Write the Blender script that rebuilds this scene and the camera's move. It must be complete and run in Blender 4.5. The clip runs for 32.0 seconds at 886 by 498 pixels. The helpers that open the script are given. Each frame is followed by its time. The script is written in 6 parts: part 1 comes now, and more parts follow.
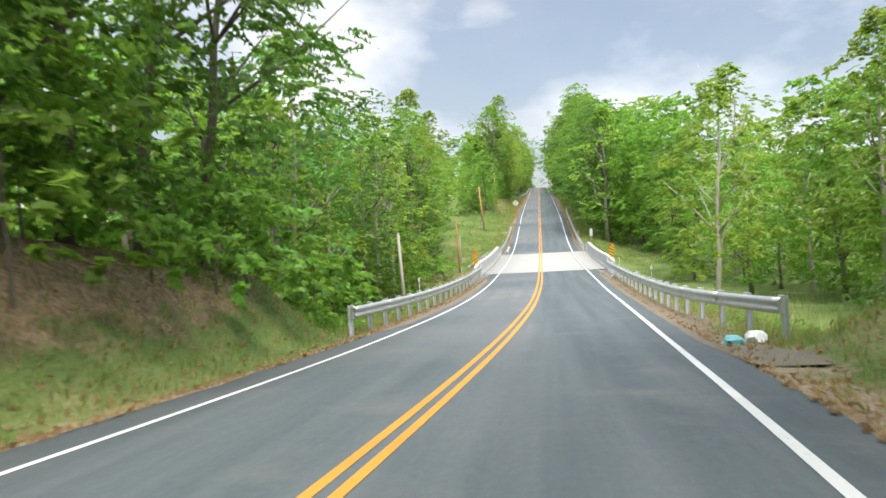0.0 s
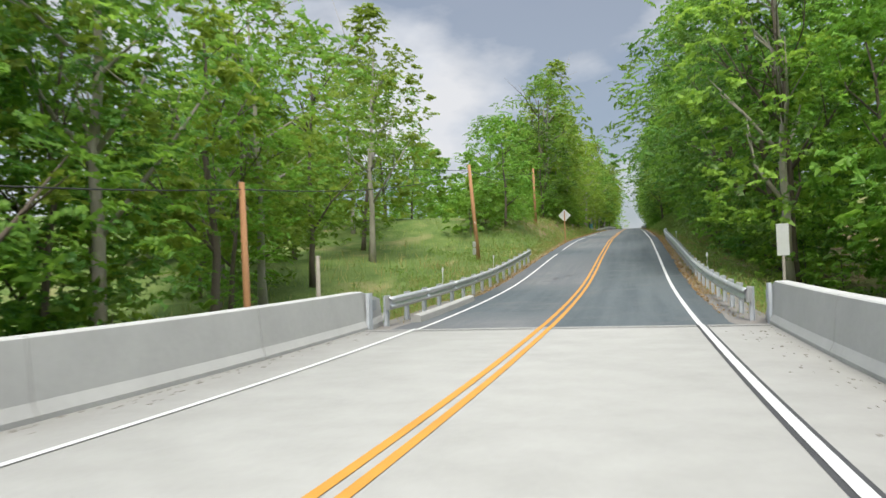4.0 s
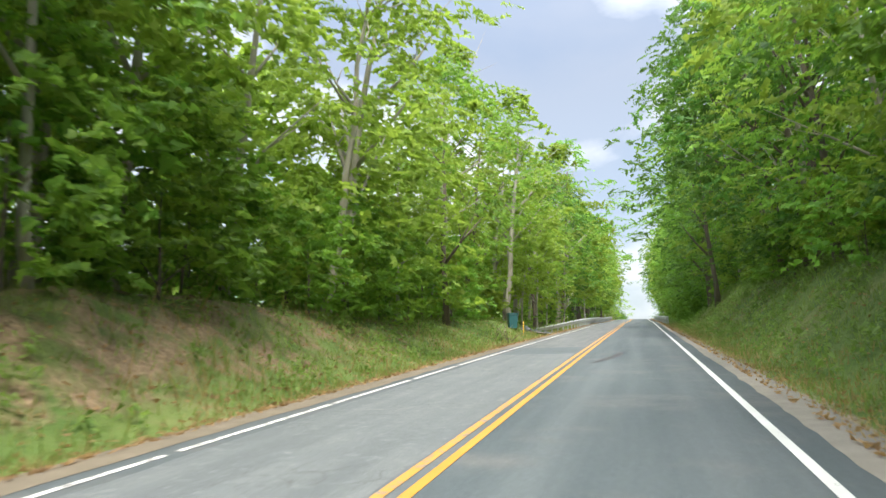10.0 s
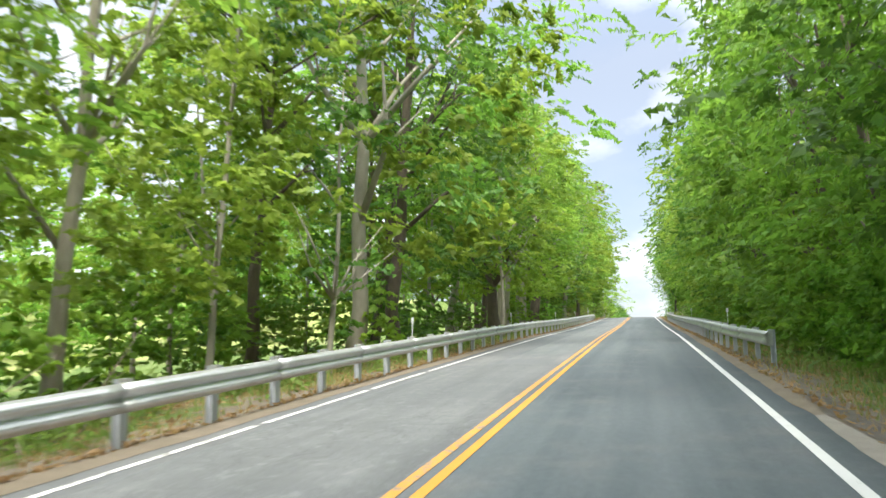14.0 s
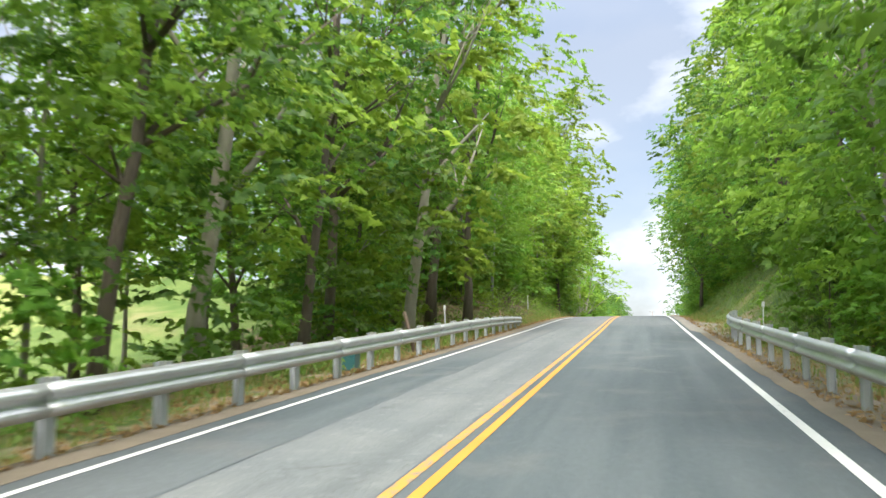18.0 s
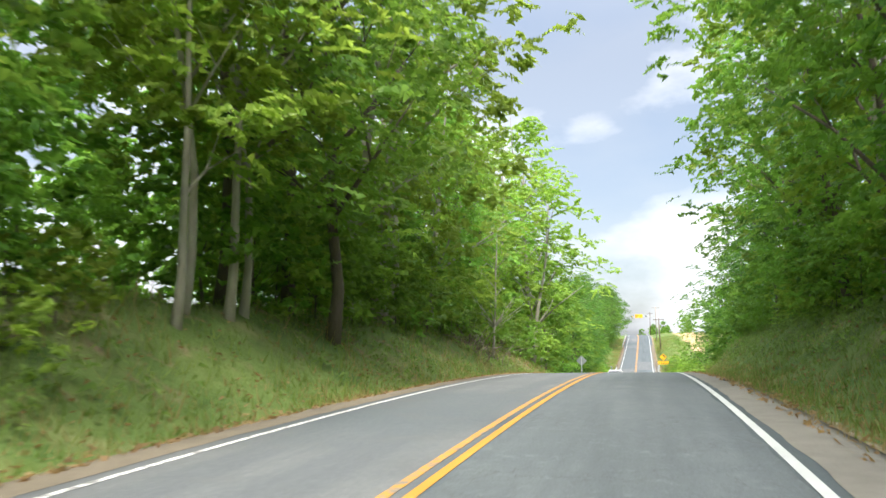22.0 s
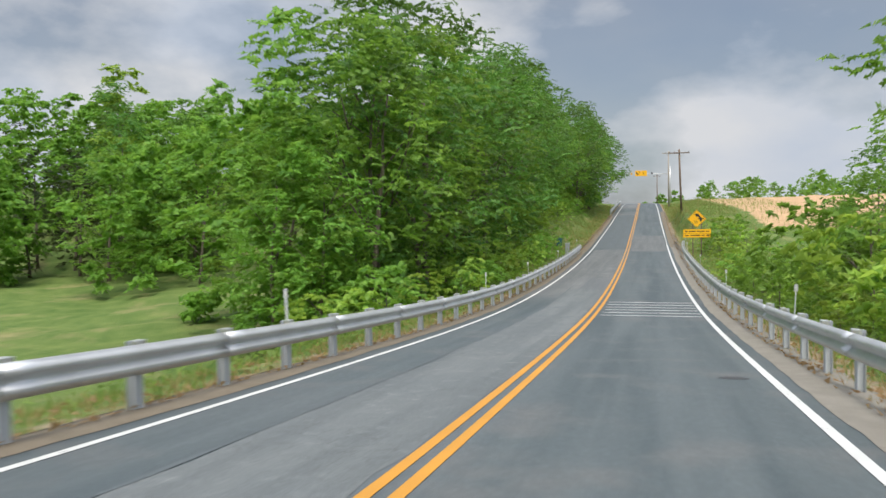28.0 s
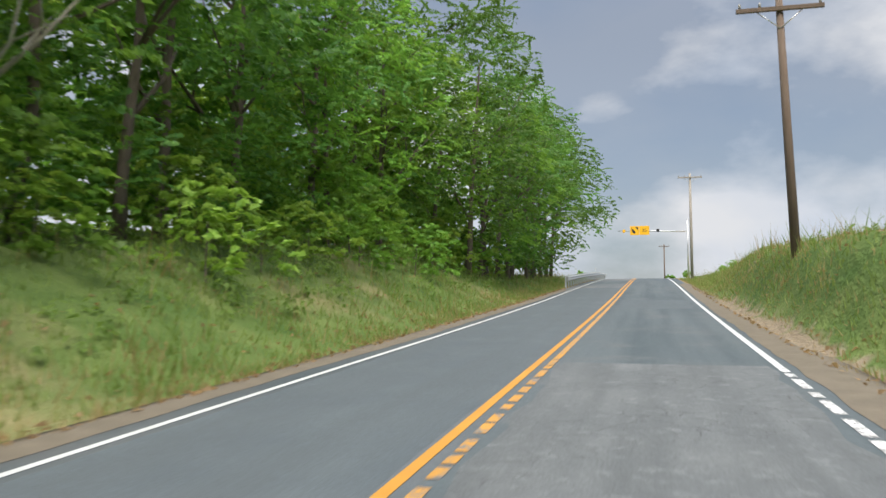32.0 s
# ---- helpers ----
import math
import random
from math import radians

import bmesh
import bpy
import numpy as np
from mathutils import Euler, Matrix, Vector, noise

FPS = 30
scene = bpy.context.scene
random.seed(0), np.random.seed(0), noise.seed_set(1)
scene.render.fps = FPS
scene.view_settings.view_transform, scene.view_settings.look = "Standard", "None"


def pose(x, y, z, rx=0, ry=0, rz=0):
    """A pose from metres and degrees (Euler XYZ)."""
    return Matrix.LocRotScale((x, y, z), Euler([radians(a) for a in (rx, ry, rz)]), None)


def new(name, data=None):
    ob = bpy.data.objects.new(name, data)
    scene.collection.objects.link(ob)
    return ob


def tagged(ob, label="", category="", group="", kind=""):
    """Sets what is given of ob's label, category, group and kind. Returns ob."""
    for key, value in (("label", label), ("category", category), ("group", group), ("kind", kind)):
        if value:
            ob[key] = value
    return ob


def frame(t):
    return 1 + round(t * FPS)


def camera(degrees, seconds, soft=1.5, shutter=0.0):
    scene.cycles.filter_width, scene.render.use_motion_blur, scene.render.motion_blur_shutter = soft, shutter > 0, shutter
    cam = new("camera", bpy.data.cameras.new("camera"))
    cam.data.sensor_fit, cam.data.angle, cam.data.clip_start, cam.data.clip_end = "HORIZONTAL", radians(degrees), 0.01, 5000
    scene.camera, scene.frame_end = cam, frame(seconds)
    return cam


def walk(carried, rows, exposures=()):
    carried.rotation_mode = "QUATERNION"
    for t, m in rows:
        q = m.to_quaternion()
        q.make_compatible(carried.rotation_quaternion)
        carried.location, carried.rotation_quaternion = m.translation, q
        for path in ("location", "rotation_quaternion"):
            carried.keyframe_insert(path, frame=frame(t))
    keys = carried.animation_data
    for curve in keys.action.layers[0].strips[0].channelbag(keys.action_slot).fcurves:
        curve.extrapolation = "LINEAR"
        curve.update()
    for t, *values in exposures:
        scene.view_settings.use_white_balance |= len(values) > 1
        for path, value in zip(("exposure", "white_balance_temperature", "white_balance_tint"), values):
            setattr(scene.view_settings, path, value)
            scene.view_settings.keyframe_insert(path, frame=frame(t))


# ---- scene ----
EXPOSURES = [(0.0, 0.82), (1.5, 0.42), (3.0, 0.35), (4.5, 0.35), (6.0, 0.42), (7.5, 0.58), (9.0, 1.1), (10.5, 1.15), (12.0, 1.2), (13.2, 1.3), (15.0, 1.25), (17.0, 1.2), (19.0, 1.2), (20.0, 1.32), (21.0, 1.25), (22.0, 1.15), (23.0, 1.38), (24.0, 1.25), (25.0, 0.85), (26.5, 0.45), (28.0, 0.15), (30.0, 0.28), (32.0, 0.3)]
cam = camera(55.9, 32.0, 1.5, 0.18)
# seconds, place, tilt, lean and heading
PATH = [
    (0.0, 0.252, -0.000, 3.319, 88.72, 3.17, 6.74),
    (0.5, 0.713, 8.404, 2.827, 88.21, 2.75, 8.36),
    (1.0, 1.124, 16.816, 2.370, 88.34, 2.48, 9.40),
    (1.5, 1.466, 25.241, 1.991, 89.12, 2.13, 10.39),
    (2.0, 1.747, 33.676, 1.679, 89.55, 1.87, 11.33),
    (2.5, 1.899, 42.115, 1.470, 89.93, 1.78, 12.15),
    (3.0, 1.997, 50.572, 1.380, 90.93, 1.81, 12.71),
    (3.5, 1.979, 59.071, 1.370, 91.86, 1.65, 13.02),
    (4.0, 1.955, 67.683, 1.398, 92.53, 1.57, 13.02),
    (4.5, 1.931, 76.474, 1.508, 93.20, 1.48, 13.02),
    (5.0, 1.907, 85.372, 1.779, 93.87, 1.40, 13.02),
    (5.5, 1.883, 94.303, 2.201, 94.55, 1.32, 13.02),
    (6.0, 1.888, 103.227, 2.822, 95.47, 0.86, 13.02),
    (6.5, 1.929, 112.128, 3.681, 97.05, 0.91, 13.07),
    (7.0, 1.988, 121.018, 4.562, 97.68, 0.97, 13.20),
    (7.5, 2.017, 129.902, 5.398, 98.36, 0.73, 12.92),
    (8.0, 1.971, 138.743, 6.185, 98.25, 0.66, 13.08),
    (8.5, 1.971, 147.524, 6.857, 98.33, 0.75, 13.24),
    (9.0, 1.989, 156.259, 7.460, 98.61, 0.83, 13.31),
    (9.5, 1.932, 164.960, 8.076, 98.46, 0.67, 13.28),
    (10.0, 1.878, 173.630, 8.695, 98.26, 0.58, 13.36),
    (10.5, 1.799, 182.283, 9.299, 98.29, 0.67, 13.42),
    (11.0, 1.714, 190.928, 9.886, 98.19, 0.75, 13.52),
    (11.5, 1.712, 199.557, 10.463, 98.20, 0.78, 13.46),
    (12.0, 1.738, 208.157, 11.033, 98.11, 0.80, 13.09),
    (12.5, 1.766, 216.740, 11.597, 98.05, 0.63, 13.22),
    (13.0, 1.716, 225.265, 12.150, 97.88, 0.61, 13.34),
    (13.5, 1.756, 233.741, 12.694, 97.82, 0.47, 13.45),
    (14.0, 1.759, 242.068, 13.237, 97.81, 0.62, 13.49),
    (14.5, 1.762, 250.191, 13.785, 97.80, 0.76, 13.52),
    (15.0, 1.765, 258.250, 14.326, 97.80, 0.90, 13.56),
    (15.5, 1.768, 266.386, 14.857, 97.79, 1.05, 13.60),
    (16.0, 1.773, 274.608, 15.381, 97.37, 1.04, 13.49),
    (16.5, 1.720, 282.856, 15.886, 97.00, 0.72, 13.48),
    (17.0, 1.666, 291.132, 16.361, 96.78, 0.44, 13.42),
    (17.5, 1.672, 299.435, 16.840, 96.88, 0.41, 13.35),
    (18.0, 1.670, 307.756, 17.348, 96.88, 0.22, 13.41),
    (18.5, 1.709, 316.078, 17.868, 96.95, 0.53, 13.34),
    (19.0, 1.786, 324.351, 18.387, 96.98, 0.60, 13.28),
    (19.5, 1.828, 332.550, 18.904, 97.19, 0.45, 13.35),
    (20.0, 1.865, 340.688, 19.418, 97.39, 0.21, 13.31),
    (20.5, 1.883, 348.787, 19.954, 97.67, 0.29, 13.37),
    (21.0, 1.921, 356.852, 20.462, 97.16, 0.32, 13.34),
    (21.5, 1.958, 364.885, 20.875, 97.14, 0.50, 13.37),
    (22.0, 1.929, 372.882, 21.212, 96.50, 0.77, 13.52),
    (22.5, 1.932, 380.879, 21.437, 96.05, 0.76, 13.56),
    (23.0, 1.987, 388.903, 21.536, 94.37, 0.91, 13.71),
    (23.5, 1.997, 396.955, 21.523, 91.78, 1.32, 13.84),
    (24.0, 2.028, 405.029, 21.401, 90.57, 1.55, 13.87),
    (24.5, 2.032, 413.121, 21.167, 89.85, 1.48, 13.88),
    (25.0, 2.029, 421.230, 20.840, 89.34, 1.60, 13.90),
    (25.5, 1.932, 429.364, 20.405, 89.00, 1.59, 14.01),
    (26.0, 1.871, 437.534, 19.901, 88.91, 1.37, 13.94),
    (26.5, 1.809, 445.844, 19.374, 88.81, 1.14, 13.87),
    (27.0, 1.748, 454.395, 18.802, 88.72, 0.91, 13.80),
    (27.5, 1.686, 463.289, 18.215, 88.63, 0.69, 13.73),
    (28.0, 1.658, 472.387, 17.609, 88.77, 0.80, 13.80),
    (28.5, 1.577, 481.580, 17.083, 88.83, 0.93, 13.79),
    (29.0, 1.568, 490.834, 16.651, 88.92, 0.98, 13.89),
    (29.5, 1.510, 500.124, 16.373, 89.42, 0.69, 13.95),
    (30.0, 1.485, 509.463, 16.319, 90.68, 0.41, 13.92),
    (30.5, 1.475, 518.843, 16.427, 91.95, 0.54, 13.92),
    (31.0, 1.453, 528.229, 16.644, 92.98, 0.38, 13.91),
    (31.5, 1.487, 537.639, 16.984, 94.00, 0.26, 13.97),
    (32.0, 1.533, 547.059, 17.453, 95.00, -0.05, 13.97),
]
walk(cam, [(t, pose(*p)) for t, *p in PATH], EXPOSURES)

# the road's middle line: height and sideways offset along the way
ROAD_Z = [(-80, 6.38), (-50, 4.99), (-20, 3.185), (0, 1.949), (20, 0.849), (40, 0.14), (60, 0.002), (80, 0.227), (100, 1.197), (120, 3.097), (140,
    4.919), (160, 6.351), (180, 7.771), (200, 9.122), (220, 10.44), (240, 11.73), (260, 13.071), (280, 14.345), (300, 15.504), (320, 16.744), (340,
    18.005), (360, 19.264), (380, 20.049), (400, 20.121), (420, 19.526), (440, 18.378), (460, 17.062), (480, 15.793), (500, 15.005), (520, 15.077), (540,
    15.718), (560, 16.884), (580, 18.18), (600, 19.6), (620, 20.98), (640, 22.18), (660, 23.03), (680, 23.48), (700, 23.58), (740, 23.08), (900, 19.88)]
ROAD_X = [(-80, -5.86), (-20, -2.585), (-10, -2.065), (0, -1.546), (10, -1.002), (20, -0.582), (30, -0.277), (40, -0.101), (50, -0.003), (60, -0.001),
    (80, 0.0), (100, 0.0), (580, 0.0), (600, 0.0), (620, 0.0), (640, -0.05), (660, -0.25), (680, -0.8), (700, -1.8), (740, -5.0), (900, -30.0)]

BRIDGE = (59.3, 86.0)
CROP_Y = 548.0
# banks beside the road: along, flat width, rise, width of the rise, slope beyond
BANK_L = [(-80, .6, 3.2, 4.5, .12), (14, .5, 2.6, 3.6, .10), (20, .5, 1.7, 2.6, .08), (25.5, 1.0, -1.0, 3, -.02), (50, 1.0, -2.2, 4, 0), (84, 1, -2.4, 4, 0),
          (98, 1, -1.0, 4, .02), (115, 1.5, -.3, 5, .04), (133, 2.0, .3, 5, .04), (142, 1.0, 2.2, 4.5, .04), (170, 1.0, 2.3, 4, .05),
          (192, 1.1, 2.1, 4.2, .04), (207, 1.3, 1.4, 4.5, .02), (222, .9, 1.2, 3.2, -.01), (231, .9, .9, 3.2, -.02), (238, 2.2, -.4, 5, -.03), (250, 1.2, -.8, 5, -.03), (340, 1.2, -.6, 5, -.02),
          (352, 1.0, 1.9, 4.2, .05), (385, .9, 2.3, 4.5, .05), (410, .8, 2.2, 4.5, .06), (440, .8, 2.1, 4.5, .05), (458, 1.2, .6, 5, 0),
          (470, 1, -1.6, 5, -.03), (500, 1, -2, 5, -.02), (533, 1, -.8, 5, 0), (548, 1, 1.9, 5.5, .06), (580, 1, 2.7, 6.5, .06),
          (610, 1, .8, 6, .04), (660, 1, .3, 6, .02), (900, 1, .2, 6, 0)]
BANK_R = [(-80, 1.2, 2.4, 5, .10), (9, .9, 1.9, 4, .10), (13.5, .7, 1.3, 3, .05), (19, 1, -.9, 4, -.02), (50, 1, -2, 5, 0), (84, 1, -2.2, 5, .01),
          (98, 1.2, -1.2, 5, .03), (140, 1.2, -.6, 5, .05), (151, 1.6, 2.2, 4.5, .08), (186, 1.2, 3.2, 4.6, .08), (246, 1.2, 3.1, 4.4, .06),
          (254, 1.2, .4, 4, .05), (260, 1.0, -.6, 5, .04), (336, 1.2, -.4, 5, .04), (346, 1.6, 2.9, 4.6, .06), (360, 1.1, 3.2, 4.3, .06), (382, 1.2, 2.5, 4.6, .06), (404, 1.2, 2.4, 4.8, .08),
          (434, 1.0, 3.1, 4.6, .06), (450, 1.2, -.6, 5, 0), (475, 1, -2, 6, .03), (530, 1, -1.2, 6, .05), (548, .8, 1.0, 5, .0),
          (557, .3, 1.7, 2.6, -.02), (564, .15, 2.15, 1.55, -.02), (580, .15, 2.15, 1.6, -.02), (600, .4, 1.5, 2.8, 0), (625, 1.0, 1.0, 6, .01), (660, 1, .6, 6, 0), (900, 1, .2, 6, 0)]
# how far dead leaves cover the ground, left and right
LITTER = [(-80, .8, .6), (15, .8, .6), (25, .75, .1), (86, .7, .2), (96, 0, .3), (138, .1, .8), (146, .58, .4), (162, .66, .4), (170, .68, .3), (200, .5, .25), (225, .2, .3),
          (236, .8, .4), (335, .8, .5), (338, .85, .0), (352, .78, .1), (364, .7, .1), (374, .4, .15), (386, .3, .2), (422, .4, .25), (432, .7, .25), (444, .6, .25), (462, .2, .2), (545, 0, 0), (560, .1, 0), (900, 0, 0)]

# ---- sky, sun ----
SUN_ELEV, SUN_TURN = 62.0, 165.0
world = bpy.data.worlds.new("sky")
scene.world = world
world.use_nodes = True
wn, wl = world.node_tree.nodes, world.node_tree.links
wn.clear()
w_out = wn.new("ShaderNodeOutputWorld")
w_bg = wn.new("ShaderNodeBackground")
w_sky = wn.new("ShaderNodeTexSky")
w_sky.sky_type, w_sky.sun_disc = "NISHITA", False
w_sky.sun_elevation, w_sky.sun_rotation = radians(SUN_ELEV), radians(SUN_TURN)
w_sky.air_density, w_sky.dust_density, w_sky.ozone_density = 1.0, 2.0, 1.5
w_co = wn.new("ShaderNodeTexCoord")
w_map = wn.new("ShaderNodeMapping")
w_map.inputs["Scale"].default_value = (1.0, 1.0, 1.9)
w_map.inputs["Location"].default_value = (0.35, 0.2, 0.1)
w_noise = wn.new("ShaderNodeTexNoise")
w_noise.inputs["Scale"].default_value, w_noise.inputs["Detail"].default_value = 2.5, 9.0
w_noise.inputs["Roughness"].default_value = 0.52
w_ramp = wn.new("ShaderNodeValToRGB")
w_ramp.color_ramp.elements[0].position, w_ramp.color_ramp.elements[0].color = 0.45, (0.30, 0.30, 0.30, 1)
w_ramp.color_ramp.elements[1].position, w_ramp.color_ramp.elements[1].color = 0.57, (1, 1, 1, 1)
w_tone = wn.new("ShaderNodeTexNoise")
w_tone.inputs["Scale"].default_value, w_tone.inputs["Detail"].default_value = 3.6, 6.0
w_cloud = wn.new("ShaderNodeMix")
w_cloud.data_type = "RGBA"
w_cloud.inputs["A"].default_value, w_cloud.inputs["B"].default_value = (6.5, 7.25, 8.5, 1), (8.6, 8.75, 9.1, 1)
w_mix = wn.new("ShaderNodeMix")
w_mix.data_type = "RGBA"
w_bg.inputs["Strength"].default_value = 0.072
wl.new(w_co.outputs["Generated"], w_map.inputs["Vector"])
wl.new(w_map.outputs["Vector"], w_noise.inputs["Vector"])
wl.new(w_map.outputs["Vector"], w_tone.inputs["Vector"])
wl.new(w_noise.outputs["Fac"], w_ramp.inputs["Fac"])
w_edge = wn.new("ShaderNodeMapRange")
w_edge.inputs["From Min"].default_value, w_edge.inputs["From Max"].default_value = 0.36, 0.60
wl.new(w_tone.outputs["Fac"], w_edge.inputs["Value"])
wl.new(w_edge.outputs["Result"], w_cloud.inputs["Factor"])
wl.new(w_ramp.outputs["Color"], w_mix.inputs["Factor"])
wl.new(w_sky.outputs["Color"], w_mix.inputs["A"])
wl.new(w_cloud.outputs["Result"], w_mix.inputs["B"])
# a bright overcast lightens smoothly towards the zenith
w_sep = wn.new("ShaderNodeSeparateXYZ")
w_zen = wn.new("ShaderNodeMapRange")
w_zen.interpolation_type = "SMOOTHSTEP"
w_zen.inputs["From Min"].default_value, w_zen.inputs["From Max"].default_value = 0.30, 1.0
w_zen.inputs["To Min"].default_value, w_zen.inputs["To Max"].default_value = 1.0, 3.2
w_lift = wn.new("ShaderNodeVectorMath")
w_lift.operation = "SCALE"
wl.new(w_co.outputs["Generated"], w_sep.inputs["Vector"])
wl.new(w_sep.outputs["Z"], w_zen.inputs["Value"])
wl.new(w_mix.outputs["Result"], w_lift.inputs[0])
wl.new(w_zen.outputs["Result"], w_lift.inputs["Scale"])
wl.new(w_lift.outputs["Vector"], w_bg.inputs["Color"])
wl.new(w_bg.outputs["Background"], w_out.inputs["Surface"])
sun = new("sun", bpy.data.lights.new("sun", "SUN"))
sun.data.energy, sun.data.angle, sun.data.color = 3.6, radians(24), (1.0, 0.945, 0.84)
sun.matrix_basis = Matrix.Rotation(radians(-SUN_TURN), 4, "Z") @ Matrix.Rotation(radians(SUN_ELEV - 90), 4, "X")

# ---- materials ----
def material(name, rough=0.8, metal=0.0):
    m = bpy.data.materials.new(name)
    m.use_nodes = True
    n = m.node_tree.nodes
    b = n["Principled BSDF"]
    b.inputs["Roughness"].default_value, b.inputs["Metallic"].default_value = rough, metal
    return m, n, m.node_tree.links, b


def mixcol(n, l, fac, a, b):
    x = n.new("ShaderNodeMix")
    x.data_type = "RGBA"
    for key, v in (("Factor", fac), ("A", a), ("B", b)):
        if hasattr(v, "is_output"):
            l.new(v, x.inputs[key])
        else:
            x.inputs[key].default_value = v
    return x.outputs["Result"]


def noisefac(n, l, vec, scale, lo, hi, detail=4.0, rough=0.55):
    t = n.new("ShaderNodeTexNoise")
    t.inputs["Scale"].default_value, t.inputs["Detail"].default_value, t.inputs["Roughness"].default_value = scale, detail, rough
    if vec is not None:
        l.new(vec, t.inputs["Vector"])
    r = n.new("ShaderNodeMapRange")
    r.inputs["From Min"].default_value, r.inputs["From Max"].default_value = lo, hi
    l.new(t.outputs["Fac"], r.inputs["Value"])
    return r.outputs["Result"]


def bumped(n, l, b, height, strength, dist=0.02):
    k = n.new("ShaderNodeBump")
    k.inputs["Strength"].default_value, k.inputs["Distance"].default_value = strength, dist
    l.new(height, k.inputs["Height"])
    l.new(k.outputs["Normal"], b.inputs["Normal"])


def position(n):
    return n.new("ShaderNodeNewGeometry").outputs["Position"]


def c4(c):
    return (*c, 1)


def plain(name, col, col2=None, rough=0.7, metal=0.0, scale=6.0, bump=0.15, stretch=(1, 1, 1)):
    """A surface of two blended tones with grain at two scales."""
    m, n, l, b = material(name, rough, metal)
    col2 = col2 or tuple(v * 0.75 for v in col)
    mp = n.new("ShaderNodeMapping")
    mp.inputs["Scale"].default_value = stretch
    co = n.new("ShaderNodeTexCoord")
    l.new(co.outputs["Object"], mp.inputs["Vector"])
    f1 = noisefac(n, l, mp.outputs["Vector"], scale, 0.3, 0.7)
    f2 = noisefac(n, l, mp.outputs["Vector"], scale * 9, 0.25, 0.75)
    c = mixcol(n, l, f1, c4(col), c4(col2))
    dark = mixcol(n, l, f2, c4(tuple(v * 0.9 for v in col)), c4(tuple(min(1, v * 1.08) for v in col)))
    c = mixcol(n, l, 0.35, c, dark)
    l.new(c, b.inputs["Base Color"])
    bumped(n, l, b, f2, bump, 0.01)
    return m


def asphalt(name):
    """Two lanes of different age: the oncoming lane is older and paler; wheel tracks polished."""
    m, n, l, b = material(name, 0.82)
    p = position(n)
    sep = n.new("ShaderNodeSeparateXYZ")
    l.new(p, sep.inputs["Vector"])
    grain = noisefac(n, l, p, 55.0, 0.3, 0.7, 3.0)
    blot = noisefac(n, l, p, 0.55, 0.35, 0.68, 5.0)
    mp = n.new("ShaderNodeMapping")
    mp.inputs["Scale"].default_value = (1.1, 0.035, 0.1)
    l.new(p, mp.inputs["Vector"])
    streak = noisefac(n, l, mp.outputs["Vector"], 1.6, 0.36, 0.64, 4.0)
    wob = n.new("ShaderNodeMath")
    wob.operation = "MULTIPLY_ADD"
    l.new(noisefac(n, l, p, 0.35, 0.3, 0.7), wob.inputs[0])
    wob.inputs[1].default_value = 0.25
    l.new(sep.outputs["X"], wob.inputs[2])
    lane = n.new("ShaderNodeMapRange")
    lane.inputs["From Min"].default_value, lane.inputs["From Max"].default_value = -0.05, 0.25
    l.new(wob.outputs["Value"], lane.inputs["Value"])
    old = noisefac(n, l, p, 0.045, 0.42, 0.56, 2.0)
    new_col = mixcol(n, l, streak, (0.064, 0.082, 0.091, 1), (0.098, 0.117, 0.125, 1))
    old_col = mixcol(n, l, blot, (0.128, 0.138, 0.144, 1), (0.178, 0.184, 0.182, 1))
    old_col = mixcol(n, l, streak, old_col, (0.112, 0.122, 0.130, 1))
    left = mixcol(n, l, old, new_col, old_col)
    c = mixcol(n, l, lane.outputs["Result"], left, new_col)
    c = mixcol(n, l, noisefac(n, l, p, 0.9, 0.52, 0.75, 6.0), c, (0.118, 0.124, 0.126, 1))
    g = mixcol(n, l, grain, (0.66, 0.66, 0.66, 1), (1.32, 1.32, 1.32, 1))
    g = mixcol(n, l, noisefac(n, l, p, 9.0, 0.3, 0.7, 5.0, 0.7), g, (1.0, 1.0, 1.0, 1))
    g = mixcol(n, l, noisefac(n, l, p, 14.0, 0.45, 0.62, 5.0, 0.7), (0.84, 0.84, 0.84, 1), g)
    mul = n.new("ShaderNodeMix")
    mul.data_type, mul.blend_type = "RGBA", "MULTIPLY"
    mul.inputs["Factor"].default_value = 1.0
    l.new(c, mul.inputs["A"])
    l.new(g, mul.inputs["B"])
    l.new(mul.outputs["Result"], b.inputs["Base Color"])
    b.inputs["Specular IOR Level"].default_value = 0.35
    bumped(n, l, b, grain, 0.35, 0.006)
    return m


